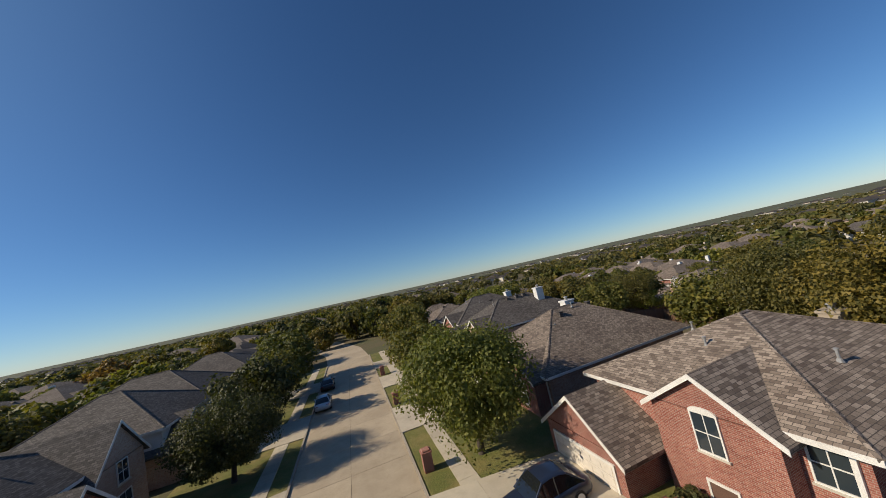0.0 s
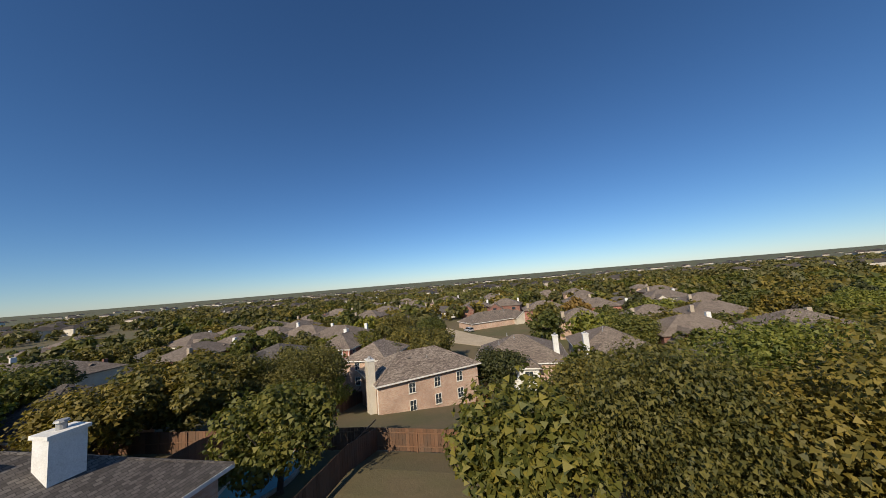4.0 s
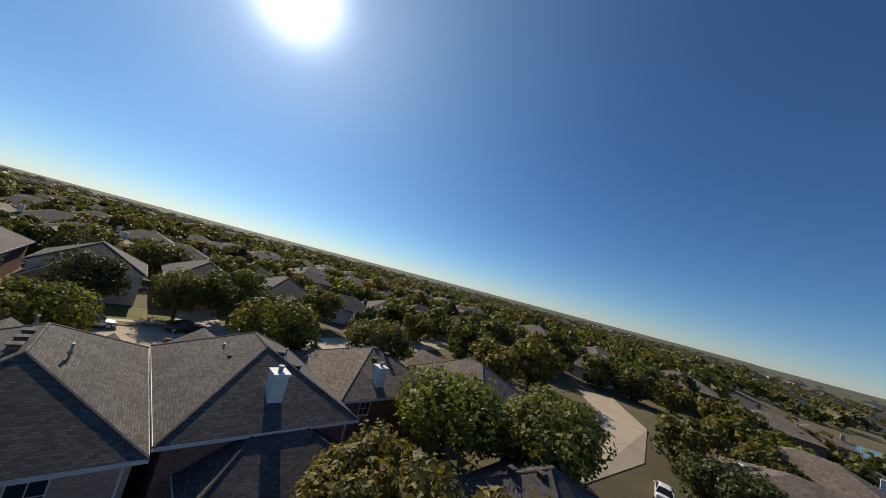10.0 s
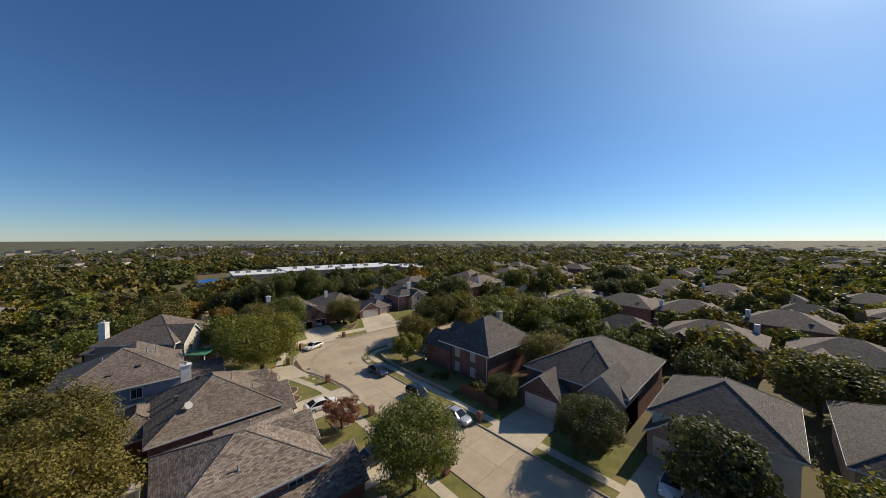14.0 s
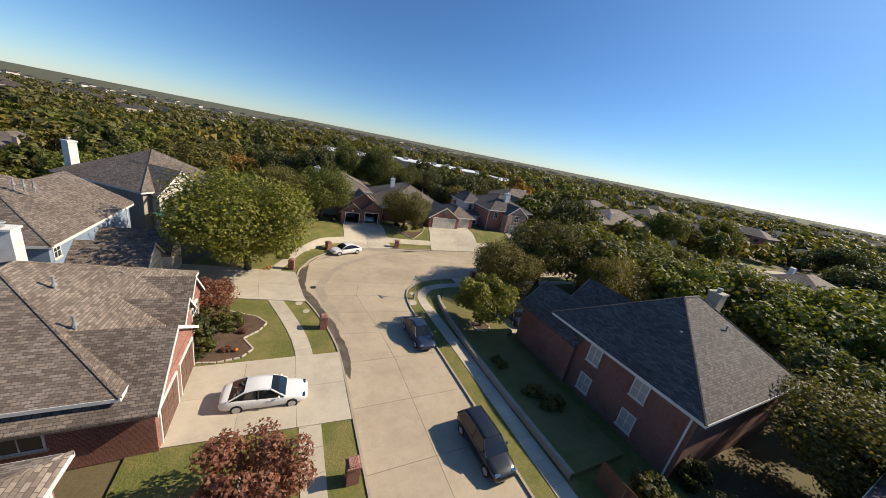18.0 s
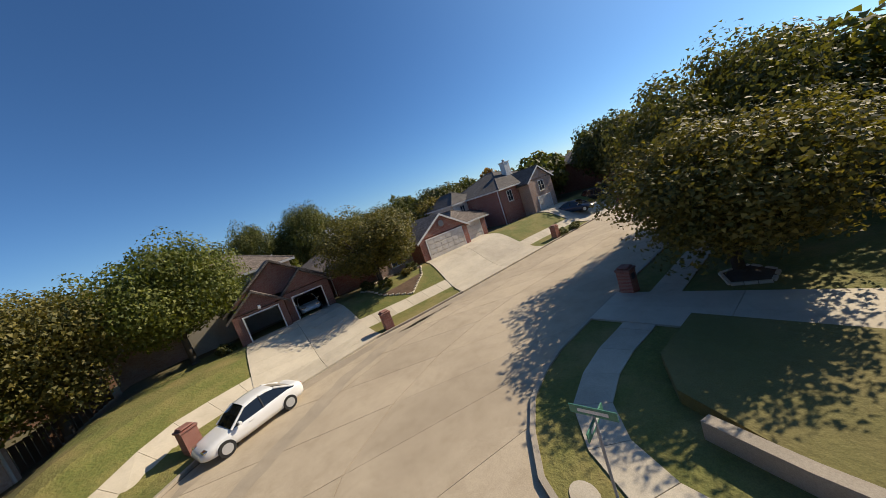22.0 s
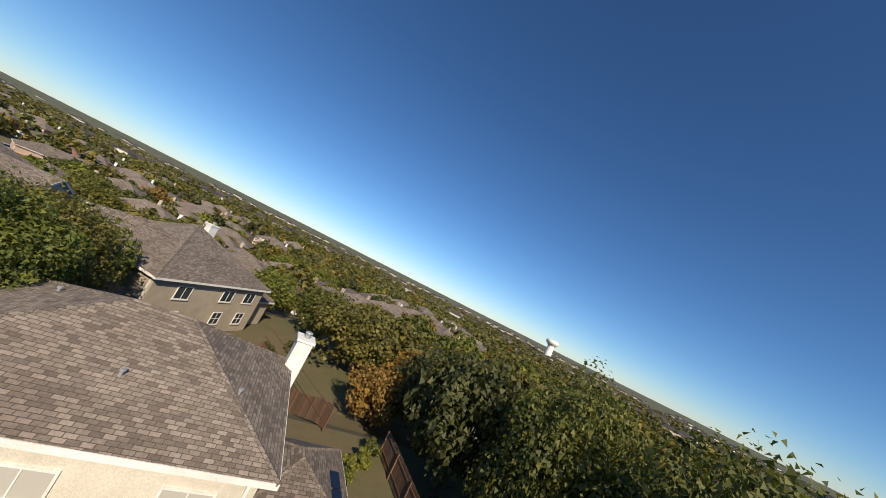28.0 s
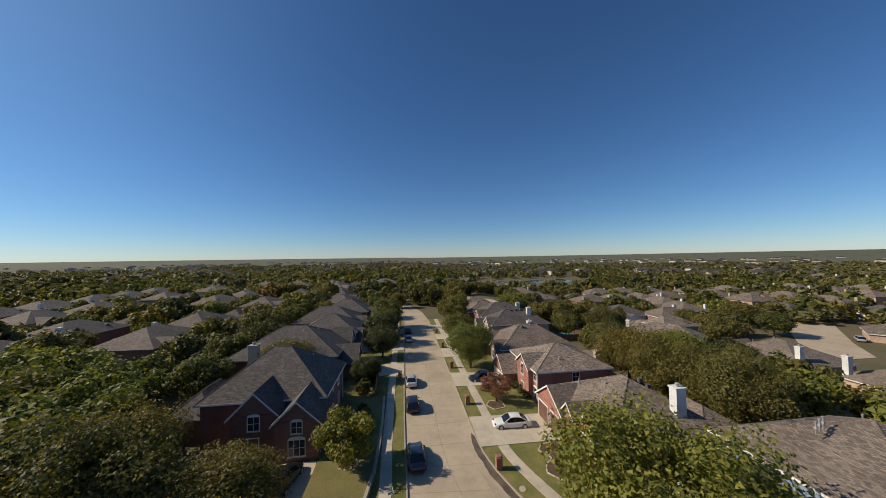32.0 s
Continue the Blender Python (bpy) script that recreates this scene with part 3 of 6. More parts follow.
def gable_walls(x0, y0, x1, y1, z, rise, axis, inset=0.02):
    """The two triangles of wall under a gable roof, as one solid."""
    bm = bmesh.new()
    if axis == "x":
        tri = [(y0, z - 0.05), (y1, z - 0.05), ((y0 + y1) / 2, z + rise - 0.25)]
        ring = [[bm.verts.new((s, t, h)) for t, h in tri] for s in (x0, x1)]
    else:
        tri = [(x0, z - 0.05), (x1, z - 0.05), ((x0 + x1) / 2, z + rise - 0.25)]
        ring = [[bm.verts.new((t, s, h)) for t, h in tri] for s in (y0, y1)]
    bm.faces.new(ring[0])
    bm.faces.new(ring[1])
    for i in range(3):
        bm.faces.new((ring[0][i], ring[0][(i + 1) % 3], ring[1][(i + 1) % 3], ring[1][i]))
    bmesh.ops.recalc_face_normals(bm, faces=bm.faces)
    return bm


def ridge_caps(x0, y0, x1, y1, z, rise, oh=0.45):
    """Capping shingles along the ridge and the four hips of a hip roof."""
    x0, y0, x1, y1 = x0 - oh, y0 - oh, x1 + oh, y1 + oh
    w, d = x1 - x0, y1 - y0
    if w >= d:
        a, b = Vector((x0 + d / 2, (y0 + y1) / 2, z + rise)), Vector((x1 - d / 2 + 0.02, (y0 + y1) / 2, z + rise))
        ends = ((a, (x0, y0)), (a, (x0, y1)), (b, (x1, y0)), (b, (x1, y1)))
    else:
        a, b = Vector(((x0 + x1) / 2, y0 + w / 2, z + rise)), Vector(((x0 + x1) / 2, y1 - w / 2 + 0.02, z + rise))
        ends = ((a, (x0, y0)), (a, (x1, y0)), (b, (x0, y1)), (b, (x1, y1)))
    bm = bmesh.new()
    down = Vector((0, 0, 0.045))
    if (b - a).length > 0.3:
        tube(bm, a - down, b - down, 0.11, 0.11, 6)
    for top, (cx, cy) in ends:
        tube(bm, top - down, Vector((cx, cy, z)) - down, 0.10, 0.10, 6)
    return bm


def downspout(x, y, z0, z1):
    bm = boxed(x - 0.05, y - 0.05, z0, x + 0.05, y + 0.05, z1)
    return bm


def fascia_ring(x0, y0, x1, y1, z, oh=0.45, h=0.2):
    """The painted board and gutter under an eave."""
    bm = bmesh.new()
    o = oh + 0.03
    for a in ((x0 - o, y0 - o, x1 + o, y0 - o + 0.06), (x0 - o, y1 + o - 0.06, x1 + o, y1 + o), (x0 - o, y0 - o + 0.06, x0 - o + 0.06, y1 + o - 0.06), (x1 + o - 0.06, y0 - o + 0.06, x1 + o, y1 + o - 0.06)):
        box(bm, a[0], a[1], z - h - 0.02, a[2], a[3], z - 0.02)
    return bm


FACE = {"w": 90, "e": -90, "s": 180, "n": 0}


def on_wall(side, x, y, z):
    """A pose on a wall: local y points out of the wall, x along it."""
    return pose(x, y, z, 0, 0, {"n": 0, "w": 90, "s": 180, "e": -90}[side])


def window(house, side, x, y, z, w=1.0, h=1.5, pane="window_glass", frame="white_trim", cols=2, rows=2, arch=False):
    """A window with frame, sill, panes and bars; z is its foot."""
    win = new("window")
    win.parent = house
    win.matrix_basis = on_wall(side, x, y, z)
    bm = bmesh.new()
    t = 0.07
    for a in ((-w / 2, 0, w / 2, t), (-w / 2, h - t, w / 2, h), (-w / 2, t, -w / 2 + t, h - t), (w / 2 - t, t, w / 2, h - t)):
        box(bm, a[0], -0.05, a[1], a[2], 0.05, a[3])
    for c in range(1, cols):
        xx = -w / 2 + w * c / cols
        box(bm, xx - 0.02, 0.0, t, xx + 0.02, 0.035, h - t)
    for r in range(1, rows):
        zz = h * r / rows
        box(bm, -w / 2 + t, 0.0, zz - 0.02, w / 2 - t, 0.034, zz + 0.02)
    part("window_frame", bm, frame, win)
    part("pane", boxed(-w / 2 + t, -0.02, t, w / 2 - t, 0.012, h - t), pane, win)
    part("sill", boxed(-w / 2 - 0.06, -0.02, -0.08, w / 2 + 0.06, 0.09, -0.003), "cream_siding", win)
    if arch:
        bm = bmesh.new()
        pts = [(w / 2 * math.cos(a), h + w * 0.18 * math.sin(a)) for a in np.linspace(0, math.pi, 9)]
        lo = [bm.verts.new((px, -0.02, pz)) for px, pz in pts]
        hi = [bm.verts.new((px, 0.05, pz)) for px, pz in pts]
        bm.faces.new(lo)
        bm.faces.new(list(reversed(hi)))
        for k in range(9):
            bm.faces.new((lo[k], hi[k], hi[(k + 1) % 9], lo[(k + 1) % 9]))
        part("arch", bm, frame, win)
    return win


def garage_door(house, side, x, y, z, w, h=2.15, mat="garage_white"):
    d = new("garage_door")
    d.parent = house
    d.matrix_basis = on_wall(side, x, y, z)
    n = 4
    for r in range(n):
        bm = bmesh.new()
        box(bm, -w / 2, -0.05, r * h / n + 0.012, w / 2, 0.03, (r + 1) * h / n - 0.012)
        k = max(2, int(w / 0.7))
        for c in range(k):
            xa = -w / 2 + w * (c + 0.14) / k
            box(bm, xa, 0.03, r * h / n + 0.1, xa + w * 0.72 / k, 0.048, (r + 1) * h / n - 0.1)
        part("door_panel", bm, mat, d)
    bm = bmesh.new()
    for a in ((-w / 2 - 0.12, 0, -w / 2, h + 0.12), (w / 2, 0, w / 2 + 0.12, h + 0.12), (-w / 2, h, w / 2, h + 0.12)):
        box(bm, a[0], -0.04, a[1], a[2], 0.06, a[3])
    part("door_frame", bm, "white_trim", d)
    return d


def front_door(house, side, x, y, z, mat="garage_brown"):
    d = new("door")
    d.parent = house
    d.matrix_basis = on_wall(side, x, y, z)
    part("leaf", boxed(-0.5, -0.04, 0, 0.5, 0.02, 2.1), mat, d)
    bm = bmesh.new()
    for a in ((-0.6, 0, -0.5, 2.2), (0.5, 0, 0.6, 2.2), (-0.5, 2.1, 0.5, 2.2)):
        box(bm, a[0], -0.04, a[1], a[2], 0.05, a[3])
    part("door_frame", bm, "white_trim", d)
    part("handle", boxed(0.36, 0.02, 0.98, 0.42, 0.09, 1.12, 0.01), "chrome", d)


def chimney(house, x, y, z0, z1, mat="white_siding", w=1.1, d=0.9):
    c = new("chimney")
    c.parent = house
    c.matrix_basis = pose(x, y, 0)
    part("shaft", boxed(-w / 2, -d / 2, z0, w / 2, d / 2, z1), mat, c)
    bm = bmesh.new()
    box(bm, -w / 2 - 0.08, -d / 2 - 0.08, z1, w / 2 + 0.08, d / 2 + 0.08, z1 + 0.14)
    part("cap", bm, "white_trim" if mat != "tan_siding" else "tan_siding", c)
    bm = tube(bmesh.new(), (0, 0, z1 + 0.14), (0, 0, z1 + 0.42), 0.16, 0.16, 10)
    tube(bm, (0, 0, z1 + 0.42), (0, 0, z1 + 0.5), 0.24, 0.2, 10)
    part("flue", bm, "metal_grey", c)


def roof_bits(house, spots, kind="vent_pipe"):
    for x, y, z in spots:
        bm = bmesh.new()
        if kind == "vent_pipe":
            tube(bm, (x, y, z - 0.5), (x, y, z + 0.42), 0.055, 0.055, 8)
            tube(bm, (x, y, z - 0.05), (x, y, z + 0.1), 0.14, 0.07, 8)
            tube(bm, (x, y, z + 0.42), (x, y, z + 0.5), 0.09, 0.09, 8)
            part("vent_pipe", bm, "metal_grey", house)
        else:
            box(bm, x - 0.22, y - 0.22, z - 0.3, x + 0.22, y + 0.22, z + 0.14, 0.03)
            box(bm, x - 0.27, y - 0.27, z + 0.14, x + 0.27, y + 0.27, z + 0.19)
            part("roof_vent", bm, "shingle_grey", house)


ROOF_H = {}


def house(m, blocks, label, roof="shingle_grey", trim="white_trim", plain=False):
    """blocks: x0, y0, x1, y1, z0, eave, rise, form ('hip', 'gx', 'gy'), wall material."""
    h = thing("house", m, label, "house")
    for x0, y0, x1, y1, z0, ze, rise, form, wall in blocks:
        part("wall", boxed(x0, y0, z0, x1, y1, ze - 0.12), wall, h)
        if form == "none":
            continue
        if form == "hip":
            part("roof", hip_roof(x0, y0, x1, y1, ze, rise), roof, h)
            if not plain:
                part("fascia", fascia_ring(x0, y0, x1, y1, ze), trim, h)
                part("ridge_cap", ridge_caps(x0, y0, x1, y1, ze, rise), roof, h)
                for cx, cy in ((x0 - 0.06, y0 + 0.3), (x1 + 0.06, y1 - 0.3)):
                    if not any(q[0] < cx < q[2] and q[1] < cy < q[3] for q in blocks):
                        part("downspout", downspout(cx, cy, max(z0, 0) if z0 > -1.6 else z0 + 1.9, ze - 0.25), trim, h)
        else:
            ax = form[1]
            part("roof", gable_roof(x0, y0, x1, y1, ze, rise, ax), roof, h)
            part("gable_wall", gable_walls(x0, y0, x1, y1, ze, rise, ax), wall, h)
            if plain:
                continue
            # rake boards, proud of the roof's ends
            k = rise / (((y1 - y0) if ax == "x" else (x1 - x0)) / 2)
            a0, a1, b0, b1 = (x0, x1, y0, y1) if ax == "x" else (y0, y1, x0, x1)
            mid, zl = (b0 + b1) / 2, ze - 0.4 * k
            for s, end in ((a0 - 0.27, a0), (a1 + 0.24, a1)):
                ex, ey = (end, mid) if ax == "x" else (mid, end)
                if any(q[0] + 0.1 < ex < q[2] - 0.1 and q[1] + 0.1 < ey < q[3] - 0.1 for q in blocks):
                    continue
                for e in (b0 - 0.4, b1 + 0.4):
                    bm = bmesh.new()
                    pr = [(e, zl - 0.24), (e, zl - 0.01), (mid, ze + rise - 0.01), (mid, ze + rise - 0.24)]
                    vv = [[bm.verts.new((s + q, t, hh) if ax == "x" else (t, s + q, hh)) for t, hh in pr] for q in (0, 0.03)]
                    bm.faces.new(vv[0])
                    bm.faces.new(vv[1])
                    for i in range(4):
                        bm.faces.new((vv[0][i], vv[0][(i + 1) % 4], vv[1][(i + 1) % 4], vv[1][i]))
                    bmesh.ops.recalc_face_normals(bm, faces=bm.faces)
                    part("rake_board", bm, trim, h)
    return h


O = pose(0, 0, 0)
# the brick house with brown garage doors
hP = house(pose(0.2, 2.2, 0), [
    (15.3, 66.2, 27.4, 79.4, 0, 3.7, 3.5, "hip", "brick_red"),
    (13.7, 73.1, 22, 79.9, 0, 3.1, 2.2, "gx", "brick_red"),
    (14.4, 67.6, 20.5, 71.4, 0, 3.2, 1.8, "gx", "brick_red"),
    (14.1, 71.6, 19.5, 73.6, 0, 3.9, 1.0, "gx", "brick_red"),
    (26.0, 67.5, 31.0, 75, 0, 2.8, 1.8, "hip", "brick_red")],
    "red brick house with brown garage doors and grey-brown shingle roof", "shingle_brown")
for yy in (74.8, 78.1):
    garage_door(hP, "w", 13.68, yy, 0.12, 2.6, 2.15, "garage_brown")
window(hP, "w", 14.38, 69.5, 0.7, 1.7, 1.9, arch=True, cols=3, rows=3)
for xx in (18.2, 22.0, 25.5):
    window(hP, "n", xx, 79.91 if xx < 22 else 79.41, 1.5, 1.6, 1.1, cols=2, rows=1)
chimney(hP, 23.8, 68.2, 3, 7.6)
roof_bits(hP, [(19.4, 73.5, 6.4), (17.6, 76.2, 5.5), (24.4, 76.4, 5.3), (18.0, 69.8, 5.0)])
roof_bits(hP, [(22.8, 72.2, 7.0), (25.0, 73.6, 5.6)], "roof_vent")
bm = bmesh.new()
tube(bm, (24.2, 77.0, 4.8), (24.2, 77.0, 5.6), 0.03, 0.03, 6)
tube(bm, (24.2, 77.0, 5.6), (24.1, 77.2, 5.75), 0.05, 0.42, 14)
part("satellite_dish", bm, "metal_grey", hP)
# the two-storey red brick house
hA = house(pose(-0.4, 4.1, -0.9), [
    (16.0, 81.6, 27.5, 92.4, 0, 5.2, 2.5, "hip", "brick_red"),
    (15.2, 83.3, 21, 88.0, 0, 5.2, 1.6, "gx", "brick_red"),
    (12.9, 88.4, 21, 94.0, 0, 3.0, 2.1, "gx", "brick_red"),
    (24.5, 81.8, 29.4, 89.0, 0, 3.2, 2.0, "hip", "brick_red")],
    "two-storey red brick house with mottled brown shingle roof", "shingle_patch")
window(hA, "w", 15.18, 85.65, 3.45, 1.1, 1.7, arch=True)
window(hA, "w", 15.98, 82.5, 3.45, 1.1, 1.5)
window(hA, "w", 15.98, 82.5, 0.8, 1.5, 1.7, cols=3, arch=True)
garage_door(hA, "w", 12.88, 91.2, 0.12, 4.4)
front_door(hA, "w", 15.18, 85.65, 0.1)
for xx in (18.6, 22.0):
    window(hA, "n", xx, 92.41, 3.6, 1.3, 1.0, cols=2, rows=1)
window(hA, "s", 22, 81.59, 3.4, 1.2, 1.4)
chimney(hA, 29.0, 86.8, 2.5, 6.0, "tan_siding")
roof_bits(hA, [(19.0, 87.4, 6.6), (22.5, 90.4, 6.3), (20.3, 83.4, 6.2), (29.6, 85, 5.2)])
# houses further north on the east side
hB = house(pose(-0.6, 6.0, -0.3), [
    (16.0, 95.6, 31.0, 107.4, 0, 3.3, 3.6, "hip", "brick_pink"),
    (13.9, 101.8, 22, 107.5, 0, 3.0, 1.95, "gx", "brick_red"),
    (14.8, 96.0, 21, 100.0, 0, 3.3, 1.4, "gx", "brick_red")],
    "one-storey brick house with brown hip roof and front gables", "shingle_brown")
chimney(hB, 24.3, 102.0, 3, 7.2)
garage_door(hB, "w", 13.88, 104.6, 0.1, 4.4)
window(hB, "w", 14.78, 98.0, 0.9, 1.6, 1.7, arch=True, cols=3)
roof_bits(hB, [(24, 101, 6.7), (20.5, 99.6, 5.4)])
roof_bits(hB, [(22, 100.4, 6.5), (26, 101.0, 6.6)], "roof_vent")
hB2 = house(pose(-2.5, 7.6, -0.6), [
    (20.4, 109.4, 35.0, 119.0, 0, 5.0, 3.0, "hip", "brick_pink"),
    (18.0, 115.0, 26, 119.4, 0, 3.4, 2.0, "gx", "brick_pink"),
    (19.5, 109.8, 26, 114.2, 0, 5.0, 1.55, "gx", "brick_pink")],
    "two-storey house of pale brick under a dark grey roof", "shingle_grey")
chimney(hB2, 31.0, 112.4, 3, 8.4)
garage_door(hB2, "w", 17.98, 117.2, 0.1, 3.6)
window(hB2, "w", 19.48, 112.0, 3.3, 1.2, 1.5)
for yy in (111.2, 116.0):
    window(hB2, "e", 35.02, yy, 3.2, 1.2, 1.4)
    window(hB2, "e", 35.02, yy, 0.7, 1.4, 1.6)
roof_bits(hB2, [(24, 113.6, 7.6), (29, 115.6, 7.6), (21, 117.2, 5.2)])
roof_bits(hB2, [(26.5, 113.7, 7.8), (28, 113.7, 7.9), (29.2, 113.7, 7.9)], "roof_vent")
hB3 = house(pose(-0.5, 6.4, -0.2), [
    (18.5, 121.2, 32.5, 131.6, 0, 4.8, 3.2, "hip", "brick_red"),
    (17.6, 121.6, 24, 126.4, 0, 4.8, 1.55, "gx", "brick_red"),
    (29.0, 122.4, 35.6, 131.0, 0, 3.0, 2.0, "hip", "tan_siding")],
    "brick house with dark shingle hip roof and tan rear wing", "shingle_grey")
chimney(hB3, 30.8, 126.4, 3, 7.4)
for yy in (124.2, 126.6, 129.0):
    window(hB3, "e", 35.62, yy, 0.7, 1.4, 1.6, pane="slide_teal")
roof_bits(hB3, [(22, 125.6, 7.2), (24, 124.4, 6.6), (26, 128.4, 7.0), (20.5, 128, 5.8)])
roof_bits(hB3, [(27.0, 127.6, 7.4), (28.2, 128.6, 6.8), (26.2, 124.6, 6.8), (29.2, 127.0, 6.7)], "roof_vent")
hB4 = house(pose(-5, 5.4, -0.8), [
    (21.5, 134.2, 33.0, 146.0, 0, 4.8, 2.8, "hip", "brick_dark"),
    (19.4, 134.6, 27, 140.0, 0, 3.0, 2.2, "gx", "brick_dark")],
    "brick house with brown shingle roof and white chimney", "shingle_brown")
chimney(hB4, 31.8, 138.2, 3, 7.0)
window(hB4, "e", 33.02, 136.6, 3.2, 1.1, 1.2)
roof_bits(hB4, [(25, 138, 6.6), (28, 143.5, 6.2)])
roof_bits(hB4, [(26, 139.2, 7.2), (27.4, 140.2, 7.4), (28.6, 141, 7.2), (29.4, 139, 6.9)], "roof_vent")
hB5 = house(pose(-5, 7, -0.5), [
    (22.5, 149.4, 36.0, 160.6, 0, 3.2, 3.4, "hip", "brick_red"),
    (20.6, 150.0, 28, 155.6, 0, 3.0, 2.2, "gx", "brick_red")],
    "brick house with brown hip roof behind trees", "shingle_brown")
# blue-grey two-storey house
hU = house(pose(0.3, 1.5, 0), [
    (23.8, 52.4, 36.5, 65.2, 0, 5.3, 3.6, "hip", "blue_siding"),
    (24.2, 50.8, 33.6, 58.5, 0, 5.3, 2.5, "gy", "blue_siding"),
    (18.4, 56.4, 26.0, 60.0, 0, 3.0, 1.5, "gx", "white_siding"),
    (18.9, 60.2, 26.0, 64.2, 0, 3.0, 1.6, "gx", "white_siding")],
    "two-storey blue-grey house with white trim and garage doors", "shingle_brown")
garage_door(hU, "w", 18.38, 58.2, 0.1, 2.6)
garage_door(hU, "w", 18.88, 62.2, 0.1, 2.6)
for xx in (27.0, 30.6):
    window(hU, "s", xx, 50.78, 3.3, 1.4, 1.6)
    window(hU, "s", xx, 50.78, 0.6, 1.8, 1.8, pane="window_blind")
for xx in (28.6, 32.0, 35.4):
    window(hU, "n", xx, 65.22, 3.4, 1.2, 1.4, cols=2, rows=1)
window(hU, "w", 23.78, 64.4, 3.9, 0.9, 1.1)
roof_bits(hU, [(26.6, 59.8, 8.1), (27.1, 59.9, 8.2), (27.6, 60.0, 8.3), (32, 60.4, 7.9)])
roof_bits(hU, [(28.4, 62.6, 6.9), (31.2, 63.2, 6.5)], "roof_vent")
# cream house with a green patio roof, turned
hZ = house(pose(26.4, 38.4, 0, 0, 0, -36), [
    (-7.5, -6.0, 5.5, 7.0, 0, 5.5, 4.0, "hip", "tan_siding"),
    (-8.6, 0.3, -1.0, 6.0, 0, 5.4, 2.7, "gx", "cream_siding"),
    (-14.6, -4.8, -7.4, 1.6, 0, 3.0, 2.0, "hip", "brick_pink"),
    (4.0, -4.5, 9.5, 4.5, 0, 3.4, 2.0, "hip", "tan_siding")],
    "large cream and tan house with brown hip roof and dormer", "shingle_brown")
for xx in (-4.5, 0.5, 3.6):
    window(hZ, "s", xx, -6.02, 3.5, 1.5, 1.3, cols=2, rows=1)
    window(hZ, "s", xx, -6.02, 0.9, 1.2, 1.4)
for yy in (2.0, 4.4):
    window(hZ, "w", -8.62, yy, 3.0, 1.0, 1.4)
chimney(hZ, 5.2, 5.6, 3, 9.2)
roof_bits(hZ, [(-3, -2.4, 7.2), (1, -3, 7.0), (2.6, 2.6, 7.6)])
for k in range(14):
    part("roof_rib", boxed(-12.4 + k * 0.32, 2.2, 2.86, -12.14 + k * 0.32, 6.6, 2.94), "patio_green", hZ)
part("patio_roof", boxed(-12.5, 2.1, 2.76, -7.8, 6.7, 2.85), "patio_green", hZ, "green ribbed metal patio roof")
for xx, yy in ((-12.3, 2.4), (-12.3, 6.4), (-8.8, 6.4)):
    part("post", boxed(xx - 0.07, yy - 0.07, 0, xx + 0.07, yy + 0.07, 2.76), "white_trim", hZ)
# house with the open garage at the bend
hV = house(pose(0, 0, 1.75), [
    (-5.2, 27.2, 3.8, 38.4, -1.9, 5.2, 2.2, "hip", "cream_siding"),
    (-5.24, 27.16, 3.84, 38.2, -1.9, 2.7, 0, "none", "brick_pink"),
    (3.9, 28.6, 8.6, 37.4, -1.9, 2.7, 1.6, "hip", "brick_pink"),
    (-4.4, 23.0, 0.8, 27.6, -1.9, 2.6, 1.3, "hip", "brick_pink")],
    "pale brick and cream house with an open two-bay garage", "shingle_brown")


def garage_bay(parent, x0, x1, y0, y1, ze, rise, ox0, ox1, oh, wall):
    """A front gabled garage with a real opening in its north wall."""
    for a in ((x0, y0, x0 + 0.25, y1), (x1 - 0.25, y0, x1, y1), (x0 + 0.25, y0, x1 - 0.25, y0 + 0.2), (x0 + 0.25, y1 - 0.25, ox0, y1), (ox1, y1 - 0.25, x1 - 0.25, y1)):
        part("wall", boxed(a[0], a[1], -1.9, a[2], a[3], ze - 0.12), wall, parent)
    part("lintel", boxed(ox0, y1 - 0.25, oh, ox1, y1, ze - 0.12), wall, parent)
    part("garage_floor", boxed(x0 + 0.25, y0 + 0.2, -0.3, x1 - 0.25, y1 - 0.25, 0.12), "concrete_walk", parent)
    part("roof", gable_roof(x0, y0, x1, y1, ze, rise, "y"), "shingle_brown", parent)
    part("gable_wall", gable_walls(x0, y0, x1, y1, ze, rise, "y"), wall, parent)
    for ox in (ox0 - 0.1, ox1):
        part("door_frame", boxed(ox, y1, -0.1, ox + 0.1, y1 + 0.04, oh + 0.1), "white_trim", parent)
    part("door_frame", boxed(ox0, y1, oh, ox1, y1 + 0.04, oh + 0.1), "white_trim", parent)


garage_bay(hV, -6.8, -3.2, 36.0, 43.0, 2.7, 1.5, -6.1, -3.8, 2.1, "brick_dark")
garage_bay(hV, -3.1, 0.4, 36.0, 43.8, 2.5, 1.35, -2.6, -0.3, 2.1, "brick_dark")
part("roof", gable_roof(-7.0, 35.0, 0.5, 42.6, 2.9, 2.7, "y"), "shingle_brown", hV)
part("gable_wall", gable_walls(-6.8, 37.0, 0.3, 42.5, 2.9, 2.7, "y"), "brick_dark", hV)
part("wall_lamp", boxed(-1.55, 43.8, 2.35, -1.35, 43.95, 2.65, 0.02), "white_trim", hV)
for yy in (34.6, 32.8, 29.0):
    window(hV, "w", -5.22, yy, 3.4, 1.5, 0.9, pane="window_blind", cols=2, rows=1)
for yy in (35.8, 32.2, 28.8):
    window(hV, "w", -5.26, yy, 0.4, 1.6, 1.5, pane="window_blind")
